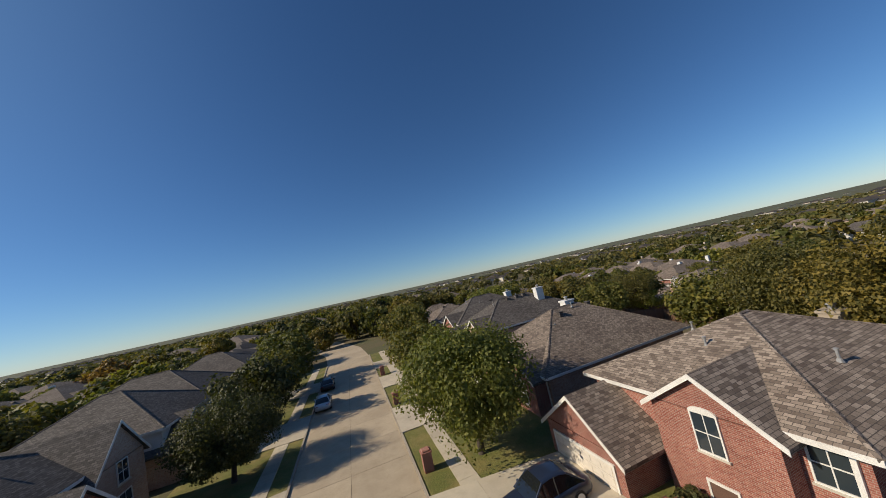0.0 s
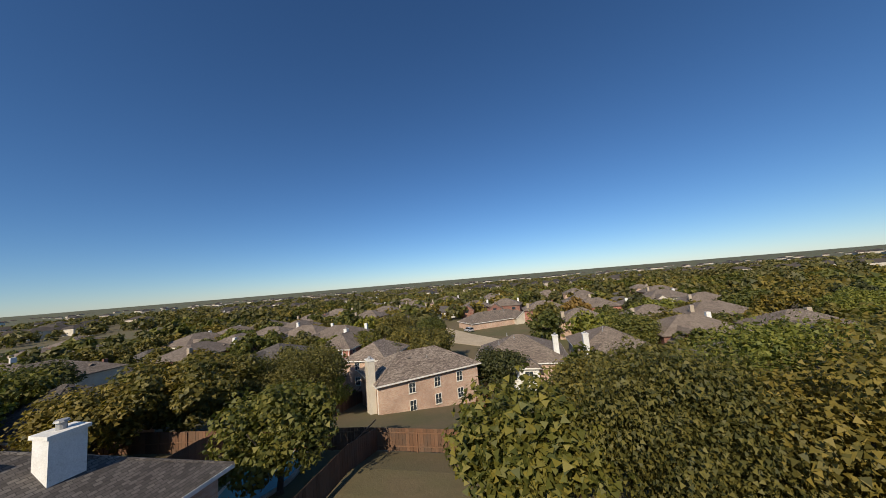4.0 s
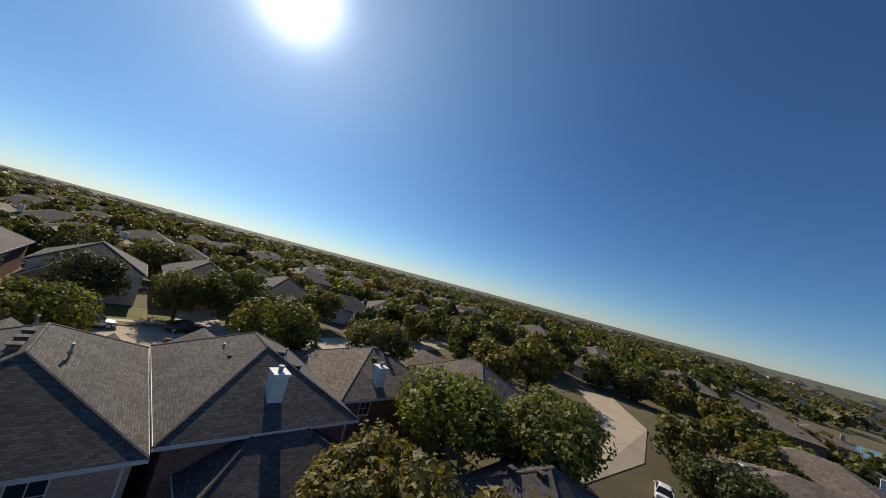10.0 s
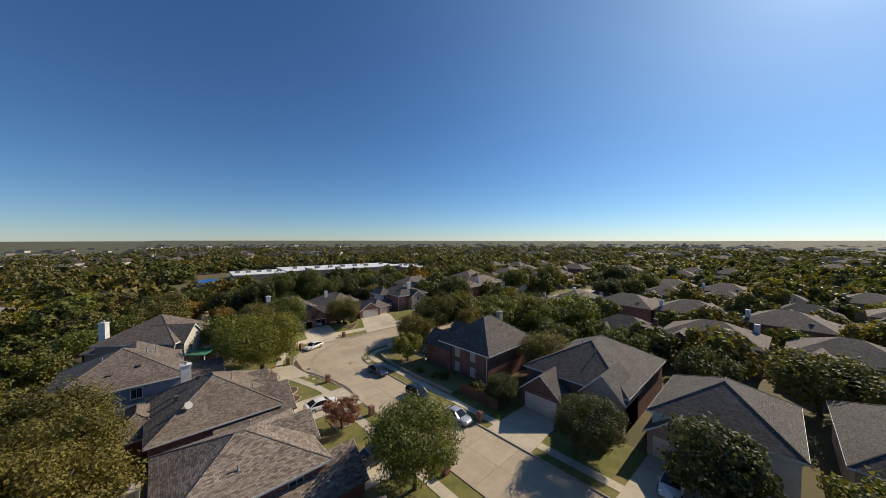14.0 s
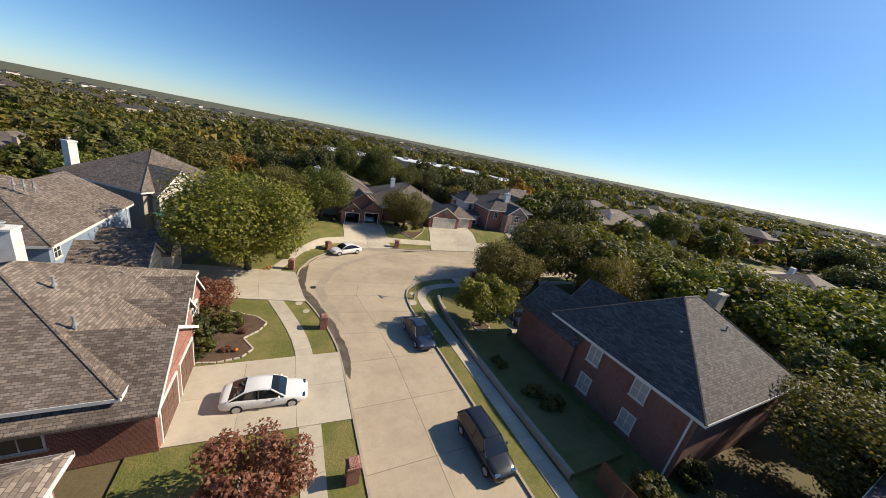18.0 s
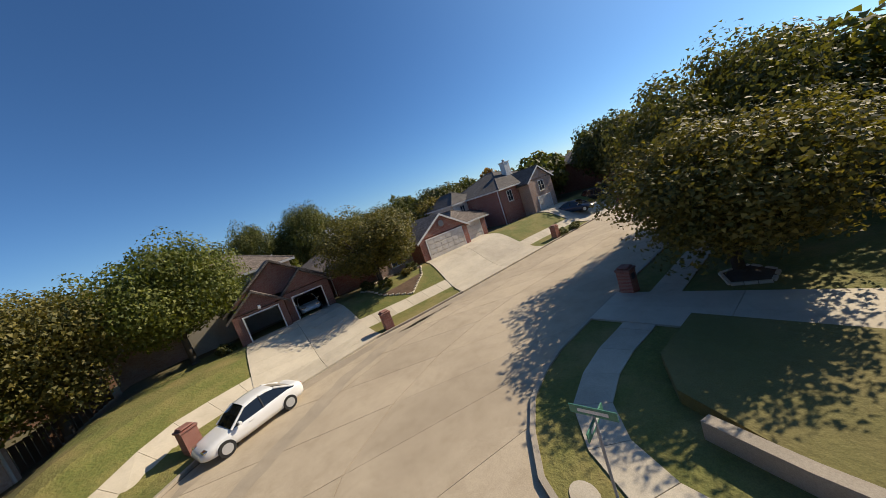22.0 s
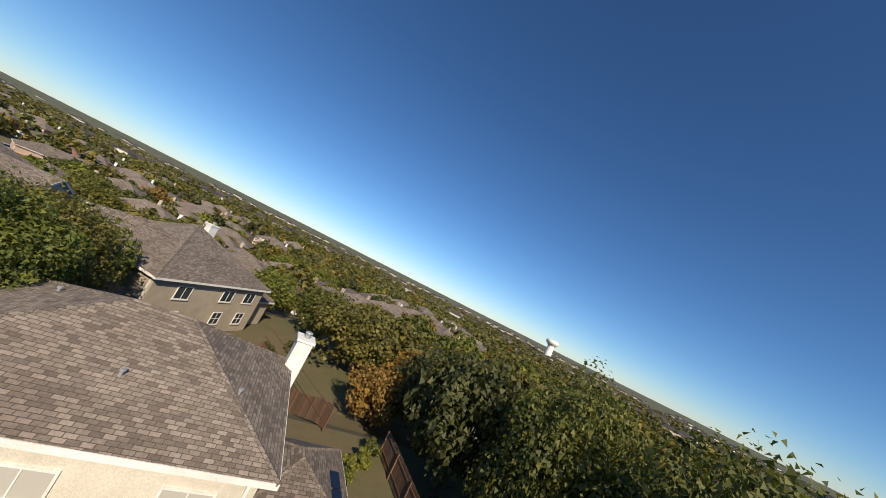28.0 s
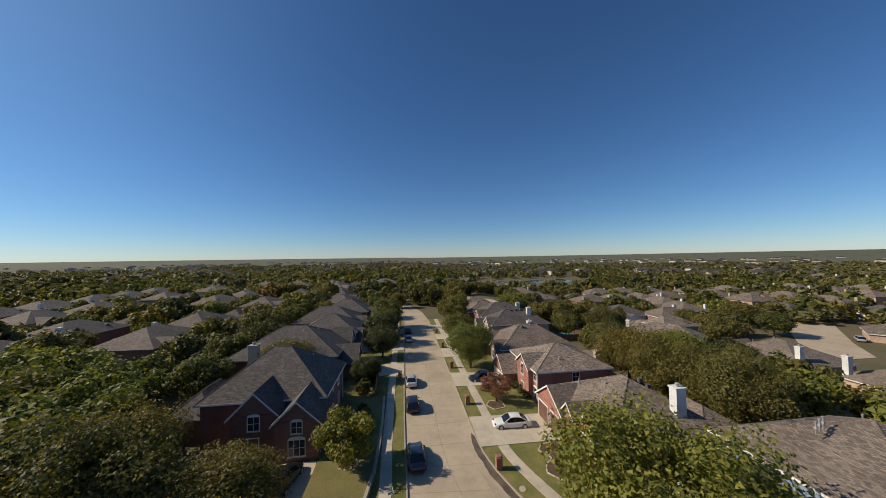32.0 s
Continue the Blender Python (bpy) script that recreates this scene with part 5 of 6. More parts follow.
NEAR_TREES = [
    (12.4, 59.4, 7.8, 10.8, "yellow"), (3.4, 41.9, 5.0, 9.0, "yellow"), (9.6, 43.0, 4.9, 8.6, "olive"), (-10.8, 44.2, 4.8, 6.9, "olive"),
    (9.4, 86.4, 2.6, 4.0, "pink"), (8.6, 100.8, 4.8, 8.4, "yellow"), (-9.9, 74.6, 3.3, 5.8, "yellow"), (14.0, 68.6, 1.9, 3.2, "pink"),
    (-24.0, 97.0, 5.4, 7.6, "olive"), (-8.8, 110.4, 4.0, 6.6, "dark"), (-26.2, 64.8, 6.2, 10.6, "olive"), (-18.2, 66.4, 4.9, 6.8, "olive"), (-33.5, 66.5, 7.0, 10.5, "green"),
    (-30.5, 73.5, 5.4, 8.0, "olive"), (-41.0, 69.0, 6.0, 9.0, "green"), (-46.0, 80.0, 6.8, 10.0, "green"), (-52.0, 89.0, 7.2, 10.5, "yellow"), (-38.0, 78.0, 6.2, 9.0, "yellow"), (-43.0, 86.0, 6.6, 8.6, "yellow"), (-92.0, 45.0, 6.0, 10.0, "green"), (-100.0, 80.0, 6.2, 10.0, "dark"), (-118.0, 47.0, 6.6, 11.0, "green"), (-126.0, 86.0, 6.6, 11.0, "green"), (-152.0, 68.0, 7.4, 11.5, "dark"), (-108.0, 86.0, 6.0, 10.0, "olive"),
    (-9.0, 138.0, 5.4, 9.0, "green"), (11.2, 138.6, 5.4, 9.0, "green"), (9.6, 119.6, 4.2, 7.2, "green"), (14.6, 151.6, 5.2, 8.4, "olive"),
    (-9.4, 121.0, 4.6, 7.6, "dark"), (-9.6, 131.0, 4.4, 7.4, "green"),
    (33.4, 89.5, 5.4, 9.4, "olive"), (35.4, 95.9, 4.4, 8.6, "olive"), (33.6, 81.9, 5.4, 9.0, "olive"), (35.6, 73.9, 5.8, 9.2, "olive"), (40.6, 87.9, 5.6, 8.6, "yellow"), (41.0, 78.9, 5.6, 8.4, "olive"), (37.6, 118.0, 4.0, 6.4, "green"),
    (50.0, 137.0, 5.6, 8.4, "olive"), (55.0, 129.5, 6.0, 8.6, "olive"), (61.0, 134.0, 6.4, 9.0, "olive"), (43.8, 134.8, 5.6, 8.0, "olive"), (47.0, 138.0, 6.0, 8.2, "olive"), (33.0, 148.0, 5.6, 7.8, "yellow"),
    (38.6, 136.5, 4.4, 6.4, "olive"), (63.0, 142.0, 4.6, 7.0, "green"), (37.0, 102.0, 4.8, 7.0, "green"), (38.6, 158.0, 5.0, 7.6, "yellow"),
    (90.0, 122.0, 6.4, 8.6, "olive"), (94.0, 130.0, 6.0, 8.2, "olive"), (96.0, 142.0, 5.0, 7.6, "green"), (122.0, 145.0, 6.6, 8.8, "olive"), (73.2, 106.4, 5.0, 7.2, "dark"), (127.6, 13.5, 6.0, 8.0, "yellow"), (118.0, 24.0, 5.4, 8.0, "yellow"), (95.6, 79.0, 6.0, 8.6, "green"), (105.6, 30.0, 6.0, 9.0, "yellow"), (82.0, 129.6, 4.0, 6.6, "green"),
    (56.0, 126.6, 2.8, 4.8, "yellow"), (49.4, 95.6, 4.6, 7.0, "olive"), (51.8, 172.4, 5.2, 7.8, "dark"), (101.2, 146.6, 4.4, 6.8, "olive"),
    (118.0, 130.6, 5.4, 8.0, "green"), (68.0, 177.0, 3.6, 5.4, "yellow"), (74.6, 171.0, 4.2, 6.0, "orange"), (84.0, 174.0, 4.0, 5.8, "green"),
    (25.0, 18.6, 6.4, 8.8, "olive"), (19.6, 9.0, 5.0, 6.8, "orange"), (13.0, 16.6, 3.8, 5.8, "orange"), (16.0, -6.0, 5.4, 8.6, "green"), (24.0, 0.0, 5.6, 8.8, "olive"),
    (11.0, 12.0, 4.6, 9.0, "dark"), (2.5, 14.2, 5.0, 10.2, "dark"), (-4.6, 12.4, 5.2, 12.2, "green"), (-12.7, 13.6, 5.4, 12.4, "green"), (-20.0, 13.6, 4.6, 9.2, "green"), (-26.6, 13.2, 5.0, 8.8, "dark"),
    (-33.0, 10.0, 5.0, 9.6, "green"), (-36.6, 17.6, 5.2, 9.0, "dark"), (-41.6, 14.6, 5.4, 9.2, "dark"), (-50.0, 12.6, 5.4, 9.4, "green"), (-27.4, 22.0, 3.4, 6.0, "dark"),
    (-31.0, 26.0, 4.2, 6.8, "olive"), (-51.0, 46.6, 5.8, 10.6, "dark"), (-55.0, 43.0, 5.2, 8.6, "green"), (-60.0, 66.6, 5.0, 7.6, "green"), (-50.0, 67.4, 5.2, 8.2, "green"),
    (15.5, 44.5, 5.2, 8.6, "yellow"), (33.0, 22.0, 4.8, 7.6, "green"), (41.0, 45.0, 4.4, 7.0, "green"), (44.6, 57.0, 5.0, 7.6, "green"), (37.6, 29.6, 4.2, 6.4, "yellow"),
    (-34.6, 93.0, 4.6, 7.2, "green"), (-37.0, 105.0, 4.8, 7.6, "green"), (-35.0, 117.6, 4.6, 7.6, "dark"), (-40.6, 129.0, 6.4, 8.6, "olive"),
    (-13.0, 155.0, 4.8, 8.0, "green"), (-10.6, 97.0, 2.8, 4.6, "dark"), (40.0, 153.0, 5.0, 7.6, "green"), (51.0, 95.0, 4.0, 6.0, "green"),
]
for x, y, r, h, kind in NEAR_TREES:
    close = -32 < x < 14 and 40 < y < 112 or 30 < x < 46 and 66 < y < 100 or -30 < x < 0 and y < 16 or 40 < x < 63 and 118 < y < 142
    airy = close and (r < 4.4 and kind in ("yellow", "pink") or x > 40 and y > 133)
    tree(x, y, r, h, kind, 3 if airy else 2 if close else 1)

# ---- shrubs, beds, mailboxes, cars, lamp ----
SHRUB_V = [leaf_cloud(np.random.default_rng(30 + k), 1800, 0.085, 22) for k in range(2)]
SHRUBS = {}


def shrub(x, y, r, h, kind="dark"):
    k = len(SHRUBS) % 2
    key = (kind, k)
    if key not in SHRUBS:
        v = SHRUB_V[k].copy()
        v[:, 2] = (v[:, 2] - 0.1) * 1.1
        SHRUBS[key] = leaf_mesh("shrub", v, "leaf_" + kind)
    ob = new("shrub", SHRUBS[key])
    ob.matrix_basis = pose(x, y, ground_z(x, y) + 0.02, 0, 0, (x * 91 + y * 37) % 360) @ Matrix.Diagonal((r, r, h, 1))
    return tagged(ob, {"dark": "rounded dark green clipped shrub", "green": "loose green leafy garden shrub", "yellow": "yellow-green rounded garden shrub", "pink": "reddish autumn garden shrub", "olive": "loose olive-green garden shrub", "orange": "orange-leaved autumn garden shrub"}[kind], "shrub", "garden shrubs")


for s in ((14.3, 72.3, 1.35, 1.9), (13.5, 70.3, 1.2, 1.7, "olive"), (12.3, 71.3, 1.1, 1.4, "green"), (13.6, 73.8, 0.9, 1.1, "green"), (13.9, 74.9, 0.6, 0.6), (11.4, 72.1, 0.4, 0.5, "pink"), (12.2, 74.3, 0.4, 0.5, "pink"),
          (14.2, 86.5, 0.8, 1.0), (14.0, 88.5, 0.8, 0.9, "green"), (13.8, 90.7, 0.9, 1.1), (-9.6, 43.6, 0.8, 0.9), (-10.8, 45.0, 0.8, 0.8, "green"),
          (-14.4, 43.6, 0.7, 0.9), (-13.4, 44.4, 0.7, 0.7, "olive"), (1.4, 43.4, 0.7, 0.9), (-8.5, 80.4, 0.9, 1.2, "green"), (-9.3, 84.0, 1.0, 1.3, "olive"), (-9.8, 85.5, 1.0, 1.6, "olive"),
          (-10.6, 92.5, 1.4, 2.0), (-10.8, 94.6, 1.2, 1.8, "green"), (-15.0, 92.4, 1.2, 1.8), (8.6, 55.8, 0.6, 0.7, "olive"), (19.6, 29.8, 1.0, 1.3), (22.4, 27.2, 1.0, 1.3), (25.4, 24.4, 1.1, 1.4),
          (2.8, 21.0, 0.9, 1.2, "yellow"), (4.2, 19.6, 0.9, 1.2, "yellow"), (5.6, 18.6, 0.9, 1.1, "green"), (1.6, 21.8, 0.9, 1.1, "yellow"), (70, 137, 1.2, 1.8, "green"),
          (71, 131.5, 1.0, 1.2, "dark"), (71.4, 129, 1.0, 1.2, "dark"), (62, 108, 1.5, 1.6, "pink"), (64, 106, 1.0, 1.1, "green"), (60, 110, 0.9, 0.9, "yellow"), (-29.0, 50.4, 0.8, 0.8, "green"), (-31.0, 50.6, 0.8, 0.8, "green"),
          (80, 147, 1.4, 1.6, "green"), (75, 147, 1.3, 1.5, "dark")):
    shrub(*s)


def bed(pts, label, lift=0.0):
    b = thing("flower_bed", pose(0, 0, lift), label, "flower bed")
    part("soil", prism(bmesh.new(), pts, lambda x, y: ground_z(x, y) - 0.05, lambda x, y: ground_z(x, y) + 0.12), "mulch", b)
    n = len(pts)
    for k in range(n):
        p, q = Vector(pts[k]), Vector(pts[(k + 1) % n])
        cnt = max(1, int((q - p).length / 0.42))
        for i in range(cnt):
            c = p.lerp(q, (i + 0.5) / cnt)
            d = (q - p).normalized()
            bm = bmesh.new()
            box(bm, -0.20, -0.07, 0, 0.20, 0.07, 0.13, 0.02)
            part("edging_stone", bm, "concrete_walk", b, at=pose(c.x, c.y, ground_z(c.x, c.y) + 0.04, 0, 0, math.degrees(math.atan2(d.y, d.x))))
    return b


bed([(14.4, 67.8), (14.4, 75.3), (12.6, 75.6), (11.2, 75.3), (10.5, 74.4), (11.3, 72.9), (10.3, 72.0), (9.8, 70.9), (10.6, 69.8), (12.0, 69.0)], "mulched front bed with a stone edge and shrubs")
bed([(-9.0, 43.2), (-9.8, 46.0), (-11.8, 47.4), (-14.2, 45.6), (-15.4, 43.6), (-12.4, 41.4)], "mulched curved bed with pale stone edging")
bed([(10.1, 84.4), (10.1, 86.2), (8.4, 86.8), (7.6, 85.4), (8.4, 84.0)], "small round bed under a reddish tree")
bed([(-8.9, 74.2), (-9.2, 75.3), (-10.1, 75.6), (-10.9, 75.0), (-10.8, 74.0), (-9.8, 73.6)], "ring of pale stones round a young tree", 0.4)
bed([(-16.6, 66.4), (-17.0, 67.6), (-18.2, 67.6), (-18.8, 66.6), (-17.8, 65.8)], "ring of pale stones round a garden shrub")


def mailbox_pillar(x, y, turn, mat="brick_red"):
    m = thing("mailbox", pose(x, y, ground_z(x, y) + 0.05, 0, 0, turn), "brick mailbox pillar with a stone cap by the kerb", "mailbox", "brick mailboxes along the street")
    part("pillar", boxed(-0.31, -0.31, 0, 0.31, 0.31, 1.15), mat, m)
    bm = bmesh.new()
    box(bm, -0.36, -0.36, 1.15, 0.36, 0.36, 1.25, 0.02)
    box(bm, -0.28, -0.28, 1.25, 0.28, 0.28, 1.36, 0.05)
    part("cap", bm, mat, m)
    part("mailbox_door", boxed(-0.15, -0.335, 0.72, 0.15, -0.30, 1.0, 0.01), "dark_metal", m)
    return m


for a in ((5.3, 72.2, 90), (5.0, 86.3, 90), (7.9, 59.2, 75), (3.1, 52.3, 30), (-8.0, 50.1, -5), (-28.0, 50.3, 0), (-41.4, 50.7, 0), (5.0, 101.4, 90), (5.0, 115.4, 90), (-4.9, 97.6, -90), (-15.6, 62.9, 180), (-28.2, 62.7, 180), (5.0, 129.6, 90)):
    mailbox_pillar(*a)


def car(x, y, turn, colour, label, length=4.85, width=1.85, height=1.45, suv=False, z=None):
    c = thing("car", pose(x, y, ground_z(x, y) + 0.01 if z is None else z, 0, 0, turn), label, "car", "parked cars")
    L, W, H = length / 2, width / 2, height
    belt = 0.92 if not suv else H * 0.60
    tail = 0.97 if not suv else 0.99
    # stations from the tail to the nose: place, sill, shoulder height, half width
    key = np.array([(-1.0, 0.48, 0.80, 0.74), (-0.975, 0.34, 0.93, 0.86), (-0.90, 0.24, tail + 0.05, 0.94), (-0.70, 0.20, 1.05, 0.985), (-0.30, 0.19, 1.02, 1.0), (0.10, 0.19, 0.99, 1.0),
                    (0.40, 0.20, 0.96, 0.99), (0.62, 0.21, 0.90, 0.97), (0.84, 0.24, 0.80, 0.91), (0.95, 0.28, 0.68, 0.80), (1.0, 0.40, 0.56, 0.62)])
    us = np.concatenate([np.linspace(-1, -0.9, 4), np.linspace(-0.8, 0.8, 13), np.linspace(0.86, 1, 5)])
    bm = bmesh.new()
    rings = []
    for u in us:
        z0, z1, w = np.interp(u, key[:, 0], key[:, 1]), np.interp(u, key[:, 0], key[:, 2]) * belt, np.interp(u, key[:, 0], key[:, 3]) * W
        z0 = min(z0, z1 - 0.15)
        hgt = z1 - z0
        pr = [(0.80, 0), (0.95, 0.10), (1.0, 0.34), (0.985, 0.62), (0.955, 0.86), (0.86, 0.975), (0.55, 1.015), (0.0, 1.03)]
        half = [(w * a, z0 + hgt * b) for a, b in pr]
        rings.append([bm.verts.new((u * L, yy, zz)) for yy, zz in half] + [bm.verts.new((u * L, -yy, zz)) for yy, zz in reversed(half[:-1])])
    m = len(rings[0])
    for a, b in zip(rings, rings[1:]):
        for k in range(m):
            bm.faces.new((a[k], a[(k + 1) % m], b[(k + 1) % m], b[k]))
    bm.faces.new(list(reversed(rings[0])))
    bm.faces.new(rings[-1])
    bmesh.ops.recalc_face_normals(bm, faces=bm.faces)
    part("body", bm, colour, c, smooth=True)
    # cabin line: place, height
    cab = [(0.47, belt * 0.95), (0.30, belt + (H - belt) * 0.52), (0.13, H - 0.07), (-0.08, H - 0.01), (-0.28, H - 0.02), (-0.45, H - 0.10), (-0.62, belt + (H - belt) * 0.50), (-0.80, belt * 1.0)]
    if suv:
        cab = [(0.50, belt * 0.95), (0.34, belt + (H - belt) * 0.55), (0.18, H - 0.06), (-0.1, H), (-0.5, H - 0.02), (-0.80, H - 0.07), (-0.90, belt + (H - belt) * 0.5), (-0.97, belt * 0.95)]

    def half_at(zz):
        return W * (0.90 - 0.24 * min(1, max(0, (zz - belt) / (H - belt))))

    def hull(stations, lift, crown):
        bm = bmesh.new()
        rows = []
        for u, zz in stations:
            w = half_at(zz) + lift * 0.6
            rows.append([bm.verts.new((u * L, s * w, zz + lift + crown * (1 - s * s))) for s in (-1, -0.6, 0, 0.6, 1)])
        return bm, rows
    bm, rows = hull(cab, 0.0, 0.03)
    for a, b in zip(rows, rows[1:]):
        for k in range(4):
            bm.faces.new((a[k], a[k + 1], b[k + 1], b[k]))
    for side in (0, 4):
        low = [bm.verts.new((r[side].co.x, math.copysign(W * 0.90, r[side].co.y), belt * 0.94)) for r in rows]
        for k in range(len(rows) - 1):
            bm.faces.new((rows[k][side], rows[k + 1][side], low[k + 1], low[k]))
    bmesh.ops.recalc_face_normals(bm, faces=bm.faces)
    part("glasshouse", bm, "car_glass", c, "dark tinted car windows", smooth=False)
    bm, rows = hull(cab[2:6], 0.018, 0.03)
    for a, b in zip(rows, rows[1:]):
        for k in range(4):
            bm.faces.new((a[k], a[k + 1], b[k + 1], b[k]))
    for side in (0, 4):
        low = [bm.verts.new((r[side].co.x, r[side].co.y * 1.03, r[side].co.z - 0.07)) for r in rows]
        for k in range(len(rows) - 1):
            bm.faces.new((rows[k][side], rows[k + 1][side], low[k + 1], low[k]))
    bmesh.ops.recalc_face_normals(bm, faces=bm.faces)
    part("roof_panel", bm, colour, c, smooth=True)
    for s in (-1, 1):
        for i, j in ((0, 2), (5, 7)):
            (ua, za), (ub, zb) = cab[i], cab[j]
            bm = tube(bmesh.new(), (ua * L, s * (half_at(za) + 0.005), za), (ub * L, s * (half_at(zb) + 0.012), zb + 0.01), 0.05, 0.045, 6)
            part("pillar", bm, colour, c)
        um = -0.14
        part("pillar", tube(bmesh.new(), (um * L, s * W * 0.905, belt * 0.95), (um * L - 0.03, s * (half_at(H) + 0.015), H - 0.03), 0.035, 0.03, 6), "dark_metal", c)
        part("door_handle", boxed(0.12 * L - 0.1, s * W * 0.985 - 0.015, belt * 0.80, 0.12 * L + 0.1, s * W * 0.985 + 0.015, belt * 0.83), colour, c)
    for sx in (-0.60, 0.63):
        for sy in (-1, 1):
            w = new("wheel")
            w.parent = c
            w.matrix_basis = pose(sx * L, sy * (W - 0.095), 0.33)
            bm = tube(bmesh.new(), (0, -0.11, 0), (0, 0.11, 0), 0.33, 0.33, 20)
            part("tyre", bm, "rubber", w)
            bm = tube(bmesh.new(), (0, -0.118, 0), (0, 0.118, 0), 0.22, 0.22, 12)
            part("rim", bm, "car_silver", w)
    for s in (-1, 1):
        part("headlight", boxed(L * 0.86, s * W * 0.62 - 0.18, belt * 0.62, L * 0.945, s * W * 0.62 + 0.16, belt * 0.76, 0.03), "chrome", c)
        part("tail_light", boxed(-L * 0.985, s * W * 0.62 - 0.17, belt * 0.72, -L * 0.94, s * W * 0.62 + 0.17, belt * 0.90, 0.02), "lamp_red", c)
        part("mirror", boxed(L * 0.30, s * (W + 0.06) - 0.09, belt - 0.02, L * 0.30 + 0.12, s * (W + 0.06) + 0.09, belt + 0.12, 0.02), colour, c)
    part("grille", boxed(L * 0.965, -W * 0.36, belt * 0.42, L * 0.992, W * 0.36, belt * 0.56, 0.01), "dark_metal", c)
    return c


car(-5.0, 40.2, 88, "car_white", "white car parked inside an open garage", 4.5, 1.8, 1.45, False, 1.88)
car(9.3, 79.7, 177, "car_white", "white saloon car parked on a concrete driveway")
car(0.7, 53.1, 21, "car_white", "white saloon car parked at the kerb of the bend", 4.6)
car(-2.95, 74.8, 92, "car_blue", "dark saloon car parked at the kerb", 4.7)
car(-3.0, 86.7, 92, "car_black", "black car parked at the kerb", 4.6, 1.85, 1.55, True)
car(-3.0, 95.2, 92, "car_silver", "silver car with a roof window parked at the kerb", 4.6)
car(-15.6, 73.2, 80, "car_black", "dark car parked before a brick house", 4.7, 1.9, 1.6, True)
car(9.3, 94.6, 180, "car_blue", "dark blue car parked on a driveway", 4.7, 1.9, 1.6)
car(-43.6, 47.4, 80, "car_black", "dark tall car parked before a brick house", 5.2, 1.95, 1.75, True)
car(-37.2, 47.4, 95, "car_blue", "dark blue car parked on a driveway", 4.8, 1.9, 1.5)
car(46.2, 172.0, 100, "car_white", "white car parked in a far driveway", 4.7)
car(50.0, 168.6, 100, "car_black", "dark car parked in a far driveway", 4.7)
car(-3.0, 123.0, 92, "car_silver", "silver car parked at the kerb", 4.6)
car(-10.0, 118.0, 0, "car_white", "white car parked on a driveway", 4.8, 1.9, 1.6, True)
car(136.0, 121.2, 40, "car_silver", "silver estate car parked at the kerb of a far street", 4.8, 1.85, 1.6, True)
car(-3.0, 132.0, 92, "car_black", "black car parked at the kerb", 4.6)

sign = thing("street_sign", pose(-5.1, 67.3, 0.05, 0, 0, 12), "thin metal post with two crossed green street name plates", "street sign")
part("post", tube(bmesh.new(), (0, 0, 0), (0, 0, 2.5), 0.03, 0.03, 8), "metal_grey", sign)
for k, turn in enumerate((0, 90)):
    plate = part("name_plate", boxed(-0.42, -0.012, -0.09, 0.42, 0.012, 0.09, 0.004), "patio_green", sign, "green plate with pale edges")
    plate.matrix_basis = pose(0, 0, 2.36 + 0.2 * k, 0, 0, turn)
    for side in (-1, 1):
        part("lettering_bar", boxed(-0.27, side * 0.0125 - 0.002, -0.035, 0.27, side * 0.0125 + 0.002, 0.035), "white_trim", plate)

# manhole, retaining wall, fences
bm = tube(bmesh.new(), (0, 0, 0), (0, 0, 0.02), 0.33, 0.33, 24)
solo("manhole_cover", bm, "dark_metal", pose(5.7, 64.1, 0.0), "dark iron manhole cover in the gutter", "manhole")
wall_line = [(-8.1, 67.8), (-7.7, 69.4), (-7.2, 73), (-7.0, 78), (-7.0, 83), (-7.2, 90)]
strip("retaining_wall", wall_line, -0.15, 0.15, -0.1, 0.55, "kerb_concrete", "low stone retaining wall beside the pavement", "wall", n=40)


def fence(pts, height=1.8, label="brown wooden board fence", board=0.3):
    f = thing("fence", pose(0, 0, 0), label, "fence", "garden fences")
    for p, q in zip(pts, pts[1:]):
        p, q = Vector(p), Vector(q)
        d = q - p
        a = math.degrees(math.atan2(d.y, d.x))
        n = max(1, int(d.length / board))
        me = bpy.data.meshes.get("fence_board") or finish("fence_board", boxed(-board / 2 + 0.008, -0.012, 0.03, board / 2 - 0.008, 0.012, height), "wood_fence")
        for k in range(n):
            c = p.lerp(q, (k + 0.5) / n)
            part("board", me, None, f, at=pose(c.x, c.y, ground_z(c.x, c.y), 0, 0, a))
        for z in (0.4, height - 0.35):
            bm = bmesh.new()
            box(bm, 0, 0.012, z, d.length, 0.05, z + 0.09)
            part("rail", bm, "wood_fence", f, at=pose(p.x, p.y, ground_z(p.x, p.y), 0, 0, a))
        m = max(1, int(d.length / 2.4))
        for k in range(m + 1):
            c = p.lerp(q, k / m)
            part("post", boxed(-0.05, 0.012, 0, 0.05, 0.1, height - 0.05), "wood_fence", f, at=pose(c.x, c.y, ground_z(c.x, c.y), 0, 0, a))
    return f


